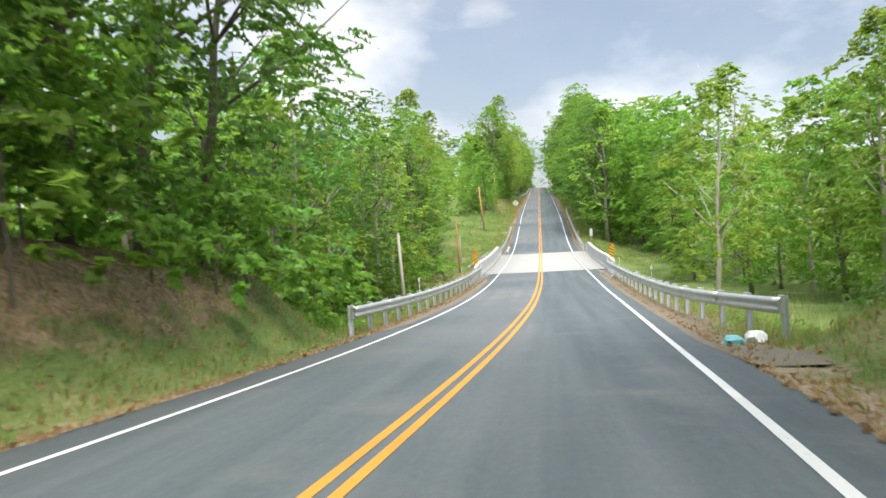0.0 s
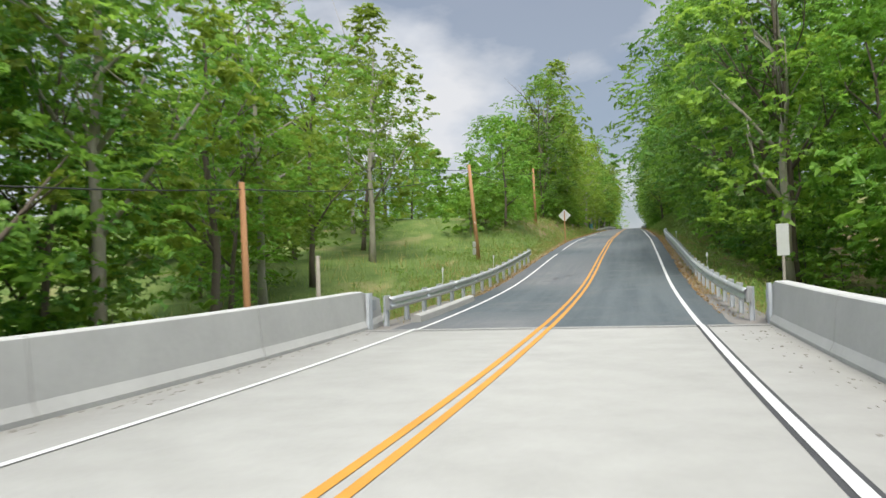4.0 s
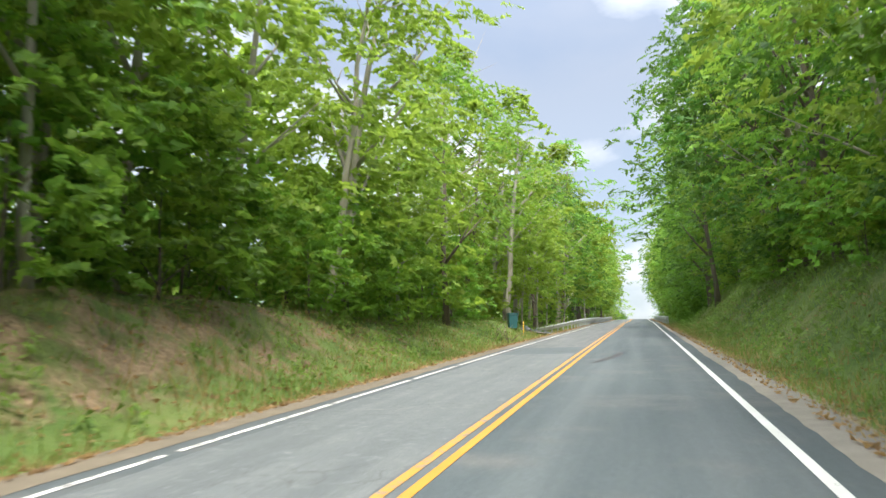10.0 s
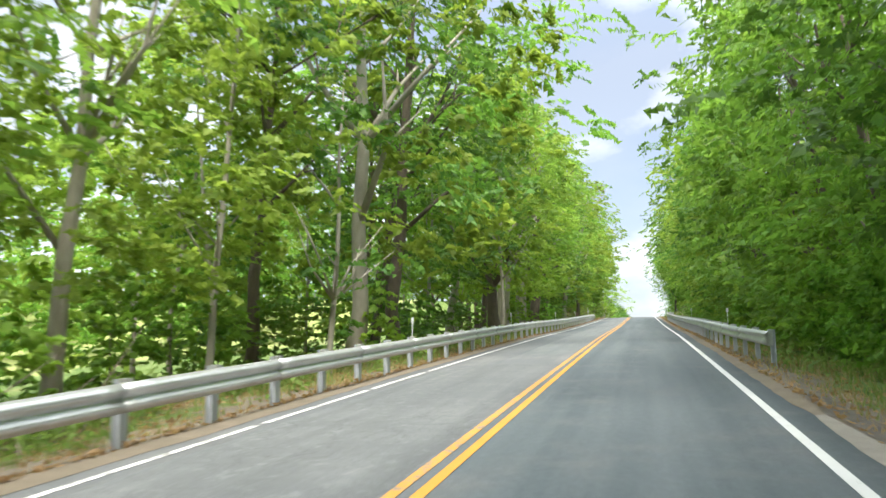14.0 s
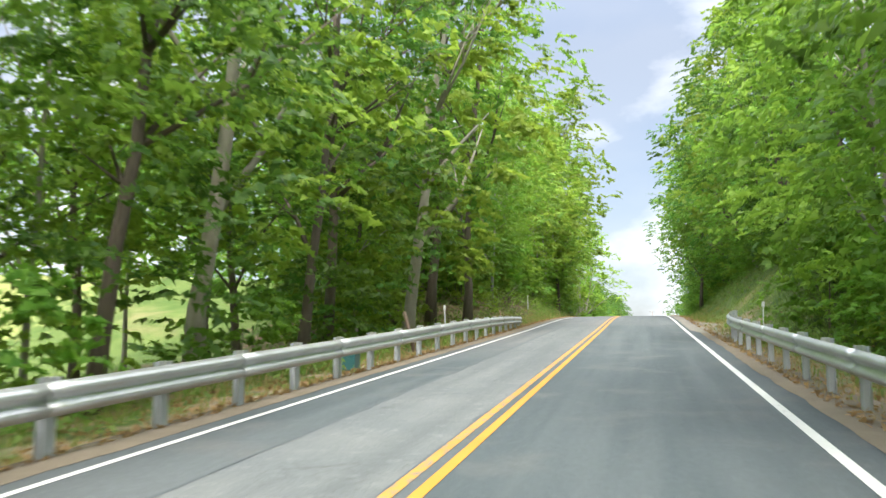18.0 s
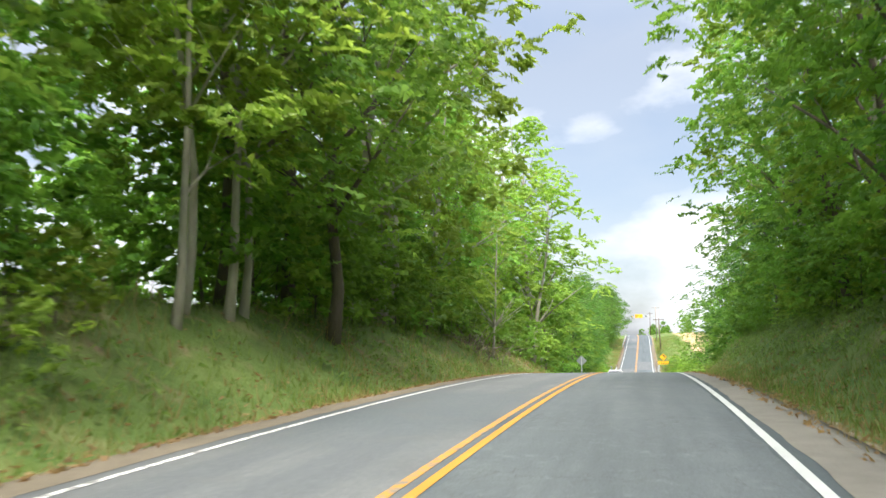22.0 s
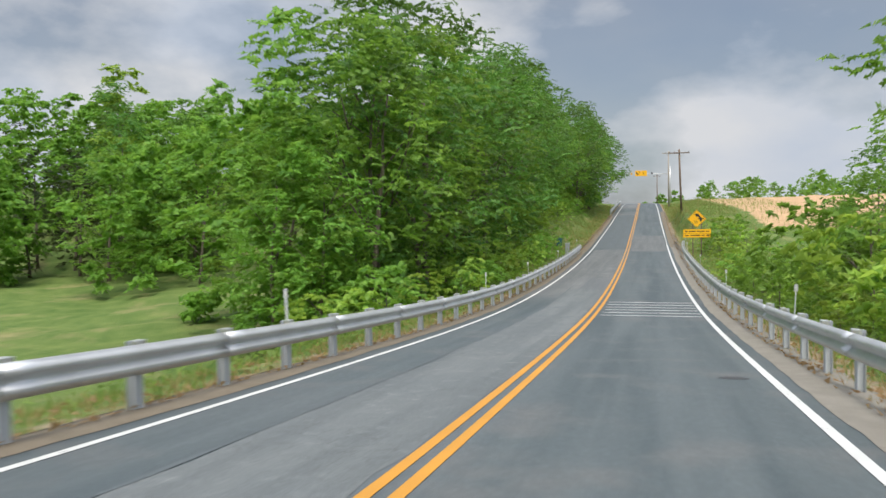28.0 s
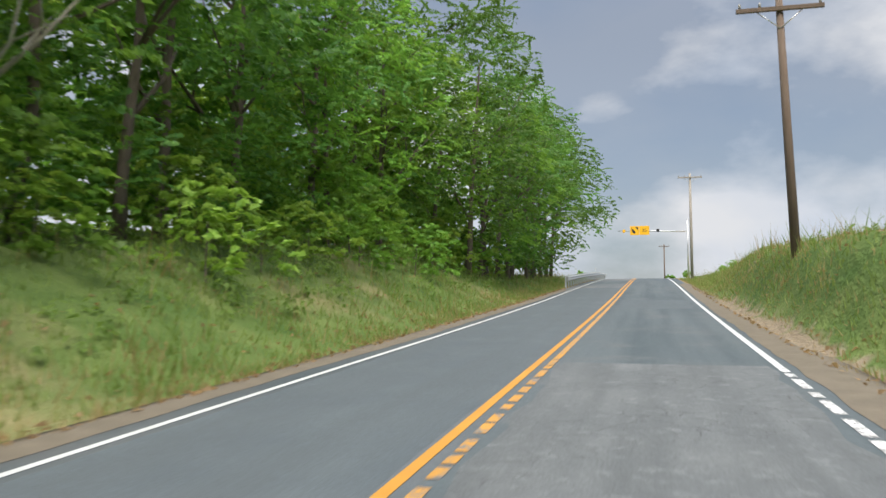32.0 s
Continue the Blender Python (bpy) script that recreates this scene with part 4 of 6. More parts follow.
def curve_sign(x, y):
    """Yellow diamond with a bent arrow and 35, over a yellow two-line plate."""
    z0 = float(road_z(y))
    t = thing("warning_sign", "yellow diamond curve sign over a two-line yellow plate", "road sign", "road signs", pose(x, y, z0 + 2.68, 0, 0, 4) @ Matrix.Scale(.77, 4) @ pose(0, 0, -2.8))
    c, h = 2.80, 0.86
    bm = bmesh.new()
    bm_prism(bm, [(0, c - h), (h, c), (0, c + h), (-h, c)], -.004, 0)
    part("diamond_panel", bm, M["sign_yellow"], t, "yellow diamond panel")
    bm = bmesh.new()
    k = h - .05
    o = [(0, c - k), (k, c), (0, c + k), (-k, c)]
    k -= .025
    i_ = [(0, c - k), (k, c), (0, c + k), (-k, c)]
    for q in range(4):
        bm.faces.new([bm.verts.new((u, -.006, v)) for u, v in (o[q], o[(q + 1) % 4], i_[(q + 1) % 4], i_[q])])
    part("border", bm, M["black"], t, "thin black border line")

    def arrow(bm):
        cen = [(.36, c - .26), (.37, c - .05), (.32, c + .12), (.18, c + .27), (.06, c + .33)]
        w = .085
        L, R = [], []
        for q, (u, v) in enumerate(cen):
            a, b = cen[max(q - 1, 0)], cen[min(q + 1, len(cen) - 1)]
            d = math.hypot(b[0] - a[0], b[1] - a[1])
            nx, nz = -(b[1] - a[1]) / d, (b[0] - a[0]) / d
            L.append((u + nx * w, v + nz * w))
            R.append((u - nx * w, v - nz * w))
        for q in range(len(cen) - 1):
            bm.faces.new([bm.verts.new((u, -.007, v)) for u, v in (L[q], R[q], R[q + 1], L[q + 1])])
        bm.faces.new([bm.verts.new((u, -.007, v)) for u, v in ((-.24, c + .50), (.02, c + .13), (.20, c + .49))])
        bm.faces.new([bm.verts.new((u, -.0075, v)) for u, v in ((.12, c - .06), (.62, c - .06), (.62, c + .08), (.12, c + .08))])
    part("arrow", shape(arrow), M["black"], t, "black bent arrow with a side road")
    text_mesh("35", .36, M["black"], "speed_figure", t, Matrix.Translation((-.10, -.006, c - .32)) @ Matrix.Rotation(radians(90), 4, "X"), "black figures 35")
    p = [(-1.28, 1.02), (1.28, 1.02), (1.28, 1.80), (-1.28, 1.80)]
    bm = bmesh.new()
    bm_prism(bm, p, -.004, 0)
    part("name_plate", bm, M["sign_yellow"], t, "yellow plate with two lines of dark lettering")
    bars = [(-.75, -.12, 1.60), (-.02, .74, 1.60), (.86, 1.12, 1.60), (-1.12, -.75, 1.22), (-.6, .28, 1.22), (.42, .70, 1.22)]
    for a, b, z in bars:
        part("lettering_bar", shape(lambda m: bm_box(m, a, b, -.007, -.0045, z - .045, z + .045)), M["black"], t, "dark bar for a word")
    for sg, u, z in ((-1, -1.0, 1.60), (1, 1.0, 1.22)):
        bm = bmesh.new()
        bm.faces.new([bm.verts.new((u + sg * a, -.007, z + b)) for a, b in ((.14, 0), (0, .12), (0, .045), (-.14, .045), (-.14, -.045), (0, -.045), (0, -.12))])
        part("plate_arrow", bm, M["black"], t, "small black arrow")
    part("plate_rule", shape(lambda m: bm_box(m, -1.25, 1.25, -.0065, -.0045, 1.40, 1.415)), M["black"], t)
    for u in (-.38, .40):
        part("post", shape(lambda m: bm_box(m, u - .05, u + .05, .002, .06, -2.8, 3.25)), M["wood_dark"], t)
    return t


curve_sign(5.15, 536.6)


def overhead_sign(y):
    z0 = float(road_z(y))
    t = thing("overhead_sign", "yellow curve and speed sign on a mast arm over the road", "road sign", "road signs", pose(0, y, z0, 0, 0, 0))
    px = 6.4
    part("mast", shape(lambda b: bm_tube(b, [(px, .2, -1), (px, .2, 3.5), (px, .2, 8.0)], [.15, .13, .10], 10)), M["steel"], t, "grey steel mast")
    part("mast_arm", shape(lambda b: bm_tube(b, [(px, .2, 6.35), (2.5, .2, 6.5), (-2.6, .2, 6.6)], [.09, .08, .05], 8)), M["steel"], t)
    part("arrow_panel", shape(lambda b: bm_box(b, -1.0, .18, -.02, .02, 6.0, 7.2, .01)), M["sign_yellow"], t, "yellow panel with a curve arrow")
    part("speed_panel", shape(lambda b: bm_box(b, .22, 1.5, -.02, .02, 6.0, 7.2, .01)), M["sign_yellow"], t, "yellow panel with a speed figure")
    bm = bmesh.new()
    for q in (((-.85, 7.0), (-.55, 6.7), (-.25, 6.35), (-.45, 6.15), (-.75, 6.45)), ((-.35, 7.05), (.05, 7.05), (.05, 6.65))):
        bm.faces.new([bm.verts.new((u, -.024, v)) for u, v in q])
    part("panel_arrow", bm, M["black"], t, "black curve arrow")
    text_mesh("35", .62, M["black"], "speed_figure", t, Matrix.Translation((.86, -.023, 6.6)) @ Matrix.Rotation(radians(90), 4, "X"), "black figures 35")
    for u in (-1.8, 2.6):
        part("beacon", shape(lambda b: bm_box(b, u - .18, u + .18, -.12, .12, 6.35, 6.75, .05)), M["sign_yellow"] if u < 0 else M["black"], t, "round warning beacon in its housing")
    return t


overhead_sign(661.0)


# ---- poles and wires ----
def utility_pole(x, y, z0, z1, r, mat, label, arm=None, lean=(0, 0), boxes=False):
    t = thing("utility_pole", label, "utility pole", "utility poles", pose(x, y, z0, 0, 0, 0))
    h = z1 - z0
    part("pole", shape(lambda b: bm_tube(b, [(-lean[0] * .2, -lean[1] * .2, -.8), (lean[0] * .5, lean[1] * .5, h * .5), (lean[0], lean[1], h)], [r, r * .86, r * .7], 10)), mat, t)
    if arm:
        part("crossarm", shape(lambda b: bm_box(b, lean[0] - arm, lean[0] + arm, lean[1] - .16, lean[1] - .06, h - .45, h - .33, .01)), mat, t)
        for u in (-arm + .1, -arm * .45, arm - .1):
            part("insulator", shape(lambda b: bm_tube(b, [(lean[0] + u, lean[1] - .11, h - .33), (lean[0] + u, lean[1] - .11, h - .18)], [.04, .03], 8)), M["stone"], t, "grey insulator")
        for sg in (-1, 1):
            part("brace", shape(lambda b: bm_tube(b, [(lean[0] + sg * arm * .55, lean[1] - .10, h - .42), (lean[0] * .96, lean[1] - .09, h - .95)], [.018, .018], 5)), M["steel"], t)
    if boxes:
        for dz, hh in ((.45, .42), (.95, .34)):
            part("meter_box", shape(lambda b: bm_box(b, -.34, -.12, -.14, .10, dz, dz + hh, .02)), M["steel"], t, "grey metal meter box")
        part("conduit", shape(lambda b: bm_tube(b, [(-.16, -.1, 1.2), (-.14, -.1, 2.6)], [.025, .025], 6)), M["steel"], t)
    return t


def wire(name, a, b, sag, r=0.018):
    pts = [tuple(Vector(a).lerp(Vector(b), u) - Vector((0, 0, sag * 4 * u * (1 - u)))) for u in np.linspace(0, 1, 17)]
    bm = bmesh.new()
    bm_tube(bm, pts, [r] * len(pts), 5)
    ob = new(name, mesh_of(name, bm, M["wire"]))
    return tagged(ob, "black overhead cable strung between poles", "cable", "overhead cables")


utility_pole(-8.78, 53.5, -2.4, 3.3, .13, M["wood_grey"], "short weathered grey pole carrying a cable", lean=(-.25, 0))
utility_pole(-8.7, 89.5, -1.9, 4.5, .12, M["wood_new"], "slim brown wooden pole", lean=(-.2, 0))
utility_pole(-9.2, 96.0, -1.6, 2.6, .10, M["wood_grey"], "short grey stub pole", lean=(0, 0))
utility_pole(-8.1, 121.7, float(land(-8.1, 121.7)), 9.35, .15, M["wood_new"], "orange-brown wooden pole with meter boxes at its foot", lean=(-.45, 0), boxes=True)
utility_pole(-7.8, 152.6, float(land(-7.8, 152.6)), 13.3, .15, M["wood_new"], "orange-brown wooden pole on the bank", lean=(-.1, 0))
wire("overhead_cable", (-48, 40, 9.0), (-9.3, 53.5, 3.1), 1.0)
wire("overhead_cable", (-9.3, 53.5, 3.1), (-8.9, 89.5, 4.3), .8)
wire("overhead_cable", (-8.9, 89.5, 4.3), (-8.55, 121.7, 9.0), .5)
wire("overhead_cable", (-60, 95, 13.0), (-8.55, 121.7, 8.95), .8, .02)
wire("overhead_cable", (-8.55, 121.7, 9.0), (-7.9, 152.6, 12.8), .7, .03)
utility_pole(5.35, 571.2, float(land(5.35, 571.2)), 26.5, .135, M["wood_dark"], "dark wooden pole with a crossarm on the grassy bank", arm=1.15, lean=(-.2, 0))
utility_pole(5.3, 628.0, float(land(5.3, 628)), 31.4, .15, M["wood_grey"], "pale grey pole with a crossarm", arm=1.1)
utility_pole(4.2, 715.0, float(land(4.2, 715)), 32.6, .15, M["wood_dark"], "dark pole with a crossarm beyond the crest", arm=1.0)



# ---- wheeled bins, stake, box ----
def wheelie_bin(x, y, turn, label):
    t = thing("wheeled_bin", label, "bin", "wheeled bins", on_ground(x, y, turn, .01))
    bm = bmesh.new()
    bm_box(bm, -.24, .24, -.27, .27, .08, .95, .0)
    for v in bm.verts:
        if v.co.z > .5:
            v.co.x *= 1.18
            v.co.y *= 1.18
    bmesh.ops.bevel(bm, geom=list(bm.edges), offset=.025, segments=2, affect="EDGES")
    part("body", bm, M["bin"], t)
    part("rim", shape(lambda b: bm_box(b, -.31, .31, -.345, .345, .90, .955, .012)), M["bin"], t)
    part("lid", shape(lambda b: bm_box(b, -.315, .315, -.35, .36, .96, 1.03, .03)), M["bin"], t, "closed dark lid")
    part("handle", shape(lambda b: bm_tube(b, [(-.26, .40, .93), (.26, .40, .93)], [.016, .016], 6)), M["bin"], t)
    for sg in (-1, 1):
        part("wheel", shape(lambda b: bm_tube(b, [(sg * .22, .26, .11), (sg * .30, .26, .11)], [.11, .11], 12)), M["rubber"], t)
    return t


wheelie_bin(-5.9, 225.2, 20, "dark teal plastic wheeled bin at the grass edge")
wheelie_bin(-5.95, 546.2, 15, "dark green plastic wheeled bin beyond the guardrail").scale = (.82, .82, .76)
stake = thing("marker_stake", "thin yellow marker stake leaning in the grass", "stake", "", on_ground(-5.2, 224.7))
part("rod", shape(lambda b: bm_tube(b, [(0, 0, -.2), (.06, 0, .9)], [.022, .018], 6)), M["sign_yellow"], stake)
gate_post = thing("marker_post", "slim white post on the bank", "post", "", on_ground(-6.1, 366.0))
part("post", shape(lambda b: bm_box(b, -.04, .04, -.01, .01, -.3, 1.25, .004)), M["sign_white"], gate_post)
cab = thing("utility_box", "grey metal utility box behind the guardrail", "utility box", "", on_ground(-4.55, 538.8))
part("body", shape(lambda b: bm_box(b, -.16, .16, -.12, .12, -.1, 1.0, .02)), M["dull_or_shaded_metal"], cab)
part("cover", shape(lambda b: bm_box(b, -.18, .18, -.14, .14, 1.0, 1.05, .015)), M["post"], cab)


# ---- oncoming white car ----
def car(x, y):
    """A white five-door car, nose towards -y."""
    t = thing("car", "white five-door crossover car with black lower trim in the oncoming lane", "car", "", pose(x, y, float(road_z(y)) + .0, 0, 0, 0))
    W = .92

    def body(bm):
        st = [(-2.30, .42, .80, .74), (-2.15, .30, .98, .86), (-1.5, .28, 1.06, .92), (-0.95, .28, 1.10, .92), (0.2, .28, 1.10, .93), (1.4, .28, 1.12, .92), (2.1, .30, 1.10, .88), (2.32, .42, 1.02, .80)]
        rings = []
        for yy, lo, hi, w in st:
            mid = (lo + hi) / 2
            rings.append([bm.verts.new(p) for p in ((-w * .9, yy, lo), (-w, yy, lo + .12), (-w, yy, mid + .08), (-w * .93, yy, hi - .04), (-w * .8, yy, hi), (w * .8, yy, hi), (w * .93, yy, hi - .04), (w, yy, mid + .08), (w, yy, lo + .12), (w * .9, yy, lo))])
        for a, b in zip(rings, rings[1:]):
            for i in range(10):
                bm.faces.new((a[i], a[(i + 1) % 10], b[(i + 1) % 10], b[i])).smooth = True
        bm.faces.new(rings[0])
        bm.faces.new(rings[-1][::-1])
    part("body", shape(body), M["car_white"], t)

    def loft(bm, st):
        rings = [[bm.verts.new(p) for p in ((-w0, yy, z0), (-w1, yy + dy, z1), (w1, yy + dy, z1), (w0, yy, z0))] for yy, dy, w0, w1, z0, z1 in st]
        for a, b in zip(rings, rings[1:]):
            for i in range(3):
                bm.faces.new((a[i], a[i + 1], b[i + 1], b[i])).smooth = False
        bm.faces.new(rings[0])
        bm.faces.new(rings[-1][::-1])
    part("cabin_glass", shape(lambda b: loft(b, [(-1.0, .75, .82, .66, 1.06, 1.60), (.3, 0, .84, .68, 1.06, 1.64), (2.12, -.42, .82, .64, 1.08, 1.58)])), M["glass"], t, "dark tinted glass")
    part("roof", shape(lambda b: bm_box(b, -.67, .67, -.28, 1.72, 1.60, 1.68, .035)), M["car_white"], t)
    for sg in (-1, 1):
        part("pillar", shape(lambda b: bm_tube(b, [(sg * .83, -1.0, 1.06), (sg * .67, -.25, 1.62)], [.04, .035], 6)), M["car_white"], t)
        part("pillar", shape(lambda b: bm_tube(b, [(sg * .85, .55, 1.08), (sg * .69, .5, 1.63)], [.04, .035], 6)), M["car_trim"], t)
        part("pillar", shape(lambda b: bm_tube(b, [(sg * .84, 2.1, 1.08), (sg * .66, 1.7, 1.60)], [.09, .06], 6)), M["car_white"], t)
        part("headlight", shape(lambda b: bm_box(b, min(sg * .50, sg * .86), max(sg * .50, sg * .86), -2.30, -2.05, .78, .92, .03)), M["lens"], t, "clear headlight")
        part("fog_lamp", shape(lambda b: bm_box(b, min(sg * .60, sg * .78), max(sg * .60, sg * .78), -2.33, -2.15, .46, .58, .03)), M["lens"], t)
        part("mirror", shape(lambda b: bm_box(b, min(sg * .90, sg * 1.08), max(sg * .90, sg * 1.08), -.85, -.70, 1.06, 1.20, .03)), M["car_white"], t)
        part("roof_rail", shape(lambda b: bm_tube(b, [(sg * .60, -.1, 1.70), (sg * .60, 1.6, 1.70)], [.02, .02], 6)), M["rim"], t)
        part("sill_trim", shape(lambda b: bm_box(b, min(sg * .86, sg * .94), max(sg * .86, sg * .94), -1.1, 1.1, .24, .40, .02)), M["car_trim"], t)
        for yy in (-1.42, 1.36):
            wl_ = part("wheel", shape(lambda b: bm_tube(b, [(sg * .70, yy, .345), (sg * .74, yy, .345), (sg * .92, yy, .345), (sg * .945, yy, .345)], [.32, .345, .345, .31], 24)), M["rubber"], t, "black tyre")
            part("rim", shape(lambda b: bm_tube(b, [(sg * .90, yy, .345), (sg * .955, yy, .345)], [.24, .22], 16)), M["rim"], wl_, "alloy rim")
    part("grille", shape(lambda b: bm_box(b, -.48, .48, -2.345, -2.25, .62, .88, .03)), M["car_trim"], t, "black grille with bright bars")
    for z in (.68, .75, .82):
        part("grille_bar", shape(lambda b: bm_box(b, -.45, .45, -2.36, -2.345, z - .012, z + .012)), M["rim"], t)
    part("lower_bumper", shape(lambda b: bm_box(b, -.80, .80, -2.335, -2.1, .26, .46, .04)), M["car_trim"], t)
    part("plate", shape(lambda b: bm_box(b, -.16, .16, -2.365, -2.355, .47, .60, .005)), M["sign_white"], t, "pale plate with a dark bar")
    part("plate_bar", shape(lambda b: bm_box(b, -.11, .11, -2.369, -2.366, .515, .555)), M["black"], t)
    return t


car(-1.55, 471.9)


# ---- far house on the bank ----
def house(x, y, turn):
    z = float(land(x, y)) - .3
    t = thing("house", "small pale-sided house with a grey gabled roof beyond the bank", "house", "", pose(x, y, z, 0, 0, turn))
    part("wall", shape(lambda b: bm_box(b, -6, 6, -4, 4, 0, 3.2)), M["siding"], t)
    part("roof", shape(lambda b: bm_prism(b, [(-6.5, 3.1), (6.5, 3.1), (0, 5.8)], -4.5, 4.5)), M["roof"], t)
    for u in (-3.5, 0.5, 3.5):
        w = part("window", shape(lambda b: bm_box(b, u - .5, u + .5, -4.05, -3.98, 1.2, 2.5)), M["sign_white"], t, "white window frame")
        part("pane", shape(lambda b: bm_box(b, u - .42, u + .42, -4.07, -4.052, 1.28, 2.42)), M["glass"], w, "dark pane")
    part("door", shape(lambda b: bm_box(b, -1.9, -.9, -4.05, -3.98, .2, 2.3)), M["wood_new"], t)


house(-60, 196, 70)


# ---- broken stone below the bridge ends ----
STONES = []
for k in range(6):
    rr = random.Random(50 + k)
    bm = bmesh.new()
    bmesh.ops.create_icosphere(bm, subdivisions=1, radius=1.0)
    for v in bm.verts:
        v.co = Vector((v.co.x * rr.uniform(.7, 1.3), v.co.y * rr.uniform(.7, 1.2), v.co.z * rr.uniform(.5, .85)))
    STONES.append(mesh_of("stone", bm, M["stone"]))


def riprap(x, y, wx, wy, n, seed):
    rr = random.Random(seed)
    t = thing("riprap", "heap of pale broken stone beside the bridge", "stones", "stone heaps", pose(x, y, float(land(x, y)), 0, 0, 0))
    for _ in range(n):
        u, v = rr.gauss(0, wx * .45), rr.gauss(0, wy * .45)
        ob = part("stone", rr.choice(STONES), None, t)
        s_ = rr.uniform(.14, .38)
        ob.matrix_basis = Matrix.Translation((u, v, float(land(x + u, y + v)) - float(land(x, y)) + s_ * .3)) @ Euler((rr.uniform(0, 6), rr.uniform(0, 6), rr.uniform(0, 6))).to_matrix().to_4x4() @ Matrix.Scale(s_, 4)


riprap(7.5, 52, 2.2, 4.5, 70, 1)
riprap(-7.0, 50, 2.0, 4.0, 60, 2)
riprap(-6.8, 92, 1.6, 3.0, 30, 3)
for y0, y1 in ((50.0, BRIDGE[0]), (BRIDGE[1], 96.0)):
    for xs, zs in (([3.85, 4.95, 5.15], [-.036, -.06, -.7]), ([-4.75, -4.55, -3.55], [-.7, -.06, -.036])):
        tagged(ribbon("shoulder", y0, y1, xs, zs, M["gravel"], .8), "narrow gritty shoulder beside the bridge end", "road shoulder", kind="structure")
bm = bmesh.new()
rings = [[bm.verts.new((u, y, float(road_z(y)) + h)) for u, h in ((-3.64, -.12), (-3.64, .14), (-3.60, .16), (-3.44, .15), (-3.40, .12), (-3.36, -.12))] for y in np.linspace(88.2, 95.5, 8)]
for A, B in zip(rings, rings[1:]):
    for k in range(6):
        bm.faces.new((A[k], A[(k + 1) % 6], B[(k + 1) % 6], B[k]))
bm.faces.new(rings[0][::-1])
bm.faces.new(rings[-1])
tagged(new("curb_block", mesh_of("curb_block", bm, M["concrete"])), "low pale concrete curb beside the rail", "curb", kind="structure")

tub = thing("storage_tub", "blue-green plastic tub standing behind the guardrail", "plastic tub", "", pose(-4.62, 325.1, float(land(-4.62, 325.1)) - .02, 0, 0, 8))
part("tub_body", shape(lambda b: bm_box(b, -.24, .24, -.32, .32, 0, .58, .04)), M["bin"], tub)
part("lid", shape(lambda b: bm_box(b, -.27, .27, -.35, .35, .58, .64, .02)), M["bin"], tub)

# small sign past the bridge, fence posts at the field, a stake with a nest box, litter
plate = thing("marker_sign", "small pale sign plate on a thin post past the bridge", "road sign", "road signs", pose(5.35, 88.6, float(land(5.35, 88.6)), 0, 0, 3))
pz = float(road_z(88.6)) - float(land(5.35, 88.6))
part("plate", shape(lambda b: bm_box(b, -.14, .14, -.012, -.006, pz + 1.35, pz + 2.1, .003)), M["sign_back"], plate)
part("post", shape(lambda b: bm_box(b, -.03, .03, -.004, .04, -.4, pz + 2.05, .004)), M["wood_grey"], plate)
for fx, fy, tilt in ((-9.2, 343.0, 4), (-9.6, 347.5, -3), (-10.0, 352.0, 2), (-10.3, 356.6, 5), (-9.0, 338.2, -2)):
    fp = thing("fence_post", "old grey wooden fence post at the field edge", "post", "fence posts", pose(fx, fy, float(land(fx, fy)) - .1, tilt, -tilt, fy * 20))
    part("shaft", shape(lambda b: bm_tube(b, [(0, 0, -.2), (.02, 0, .7), (0, .01, 1.35)], [.085, .08, .07], 9)), M["wood_grey"], fp)
nest = thing("nest_box", "small weathered nest box on a thin stake on the bank", "nest box", "", on_ground(-6.1, 181.2))
part("stake", shape(lambda b: bm_box(b, -.02, .02, -.015, .015, -.3, .95, .004)), M["wood_grey"], nest)
part("box", shape(lambda b: bm_box(b, -.09, .09, -.08, .08, .85, 1.08, .01)), M["wood_grey"], nest)
part("lid", shape(lambda b: bm_box(b, -.11, .11, -.11, .10, 1.083, 1.11, .006)), M["wood_dark"], nest)


def litter(name, x, y, size, mat, label, cat, seed):
    rr = random.Random(seed)
    bm = bmesh.new()
    bmesh.ops.create_icosphere(bm, subdivisions=2, radius=1.0)
    for v in bm.verts:
        k = rr.uniform(.72, 1.15)
        v.co = Vector((v.co.x * size * k, v.co.y * size * .7 * k, max(-.3, v.co.z) * size * .55 * k))
    ob = new(name, mesh_of(name, bm, mat))
    ob.matrix_basis = pose(float(road_x(y)) + x, y, float(land(float(road_x(y)) + x, y)) + size * .2, 0, 0, seed * 37)
    tagged(ob, label, cat, "roadside litter")


litter("crumpled_bag", 4.30, 15.4, .26, M["teal"], "crumpled teal plastic bag at the road edge", "litter", 1)
litter("plastic_sheet", 4.85, 16.2, .34, M["sign_white"], "crumpled clear plastic sheet beside the rail", "litter", 2)
litter("paper_scrap", -4.4, 341.5, .10, M["sign_white"], "white paper scrap in the dirt under the rail", "litter", 3)
litter("paper_scrap", -4.3, 362.4, .09, M["sign_white"], "white paper scrap on the bank", "litter", 4)
litter("tyre_scrap", 3.98, 397.0, .12, M["rubber"], "black scrap of tyre on the grit shoulder", "litter", 5)

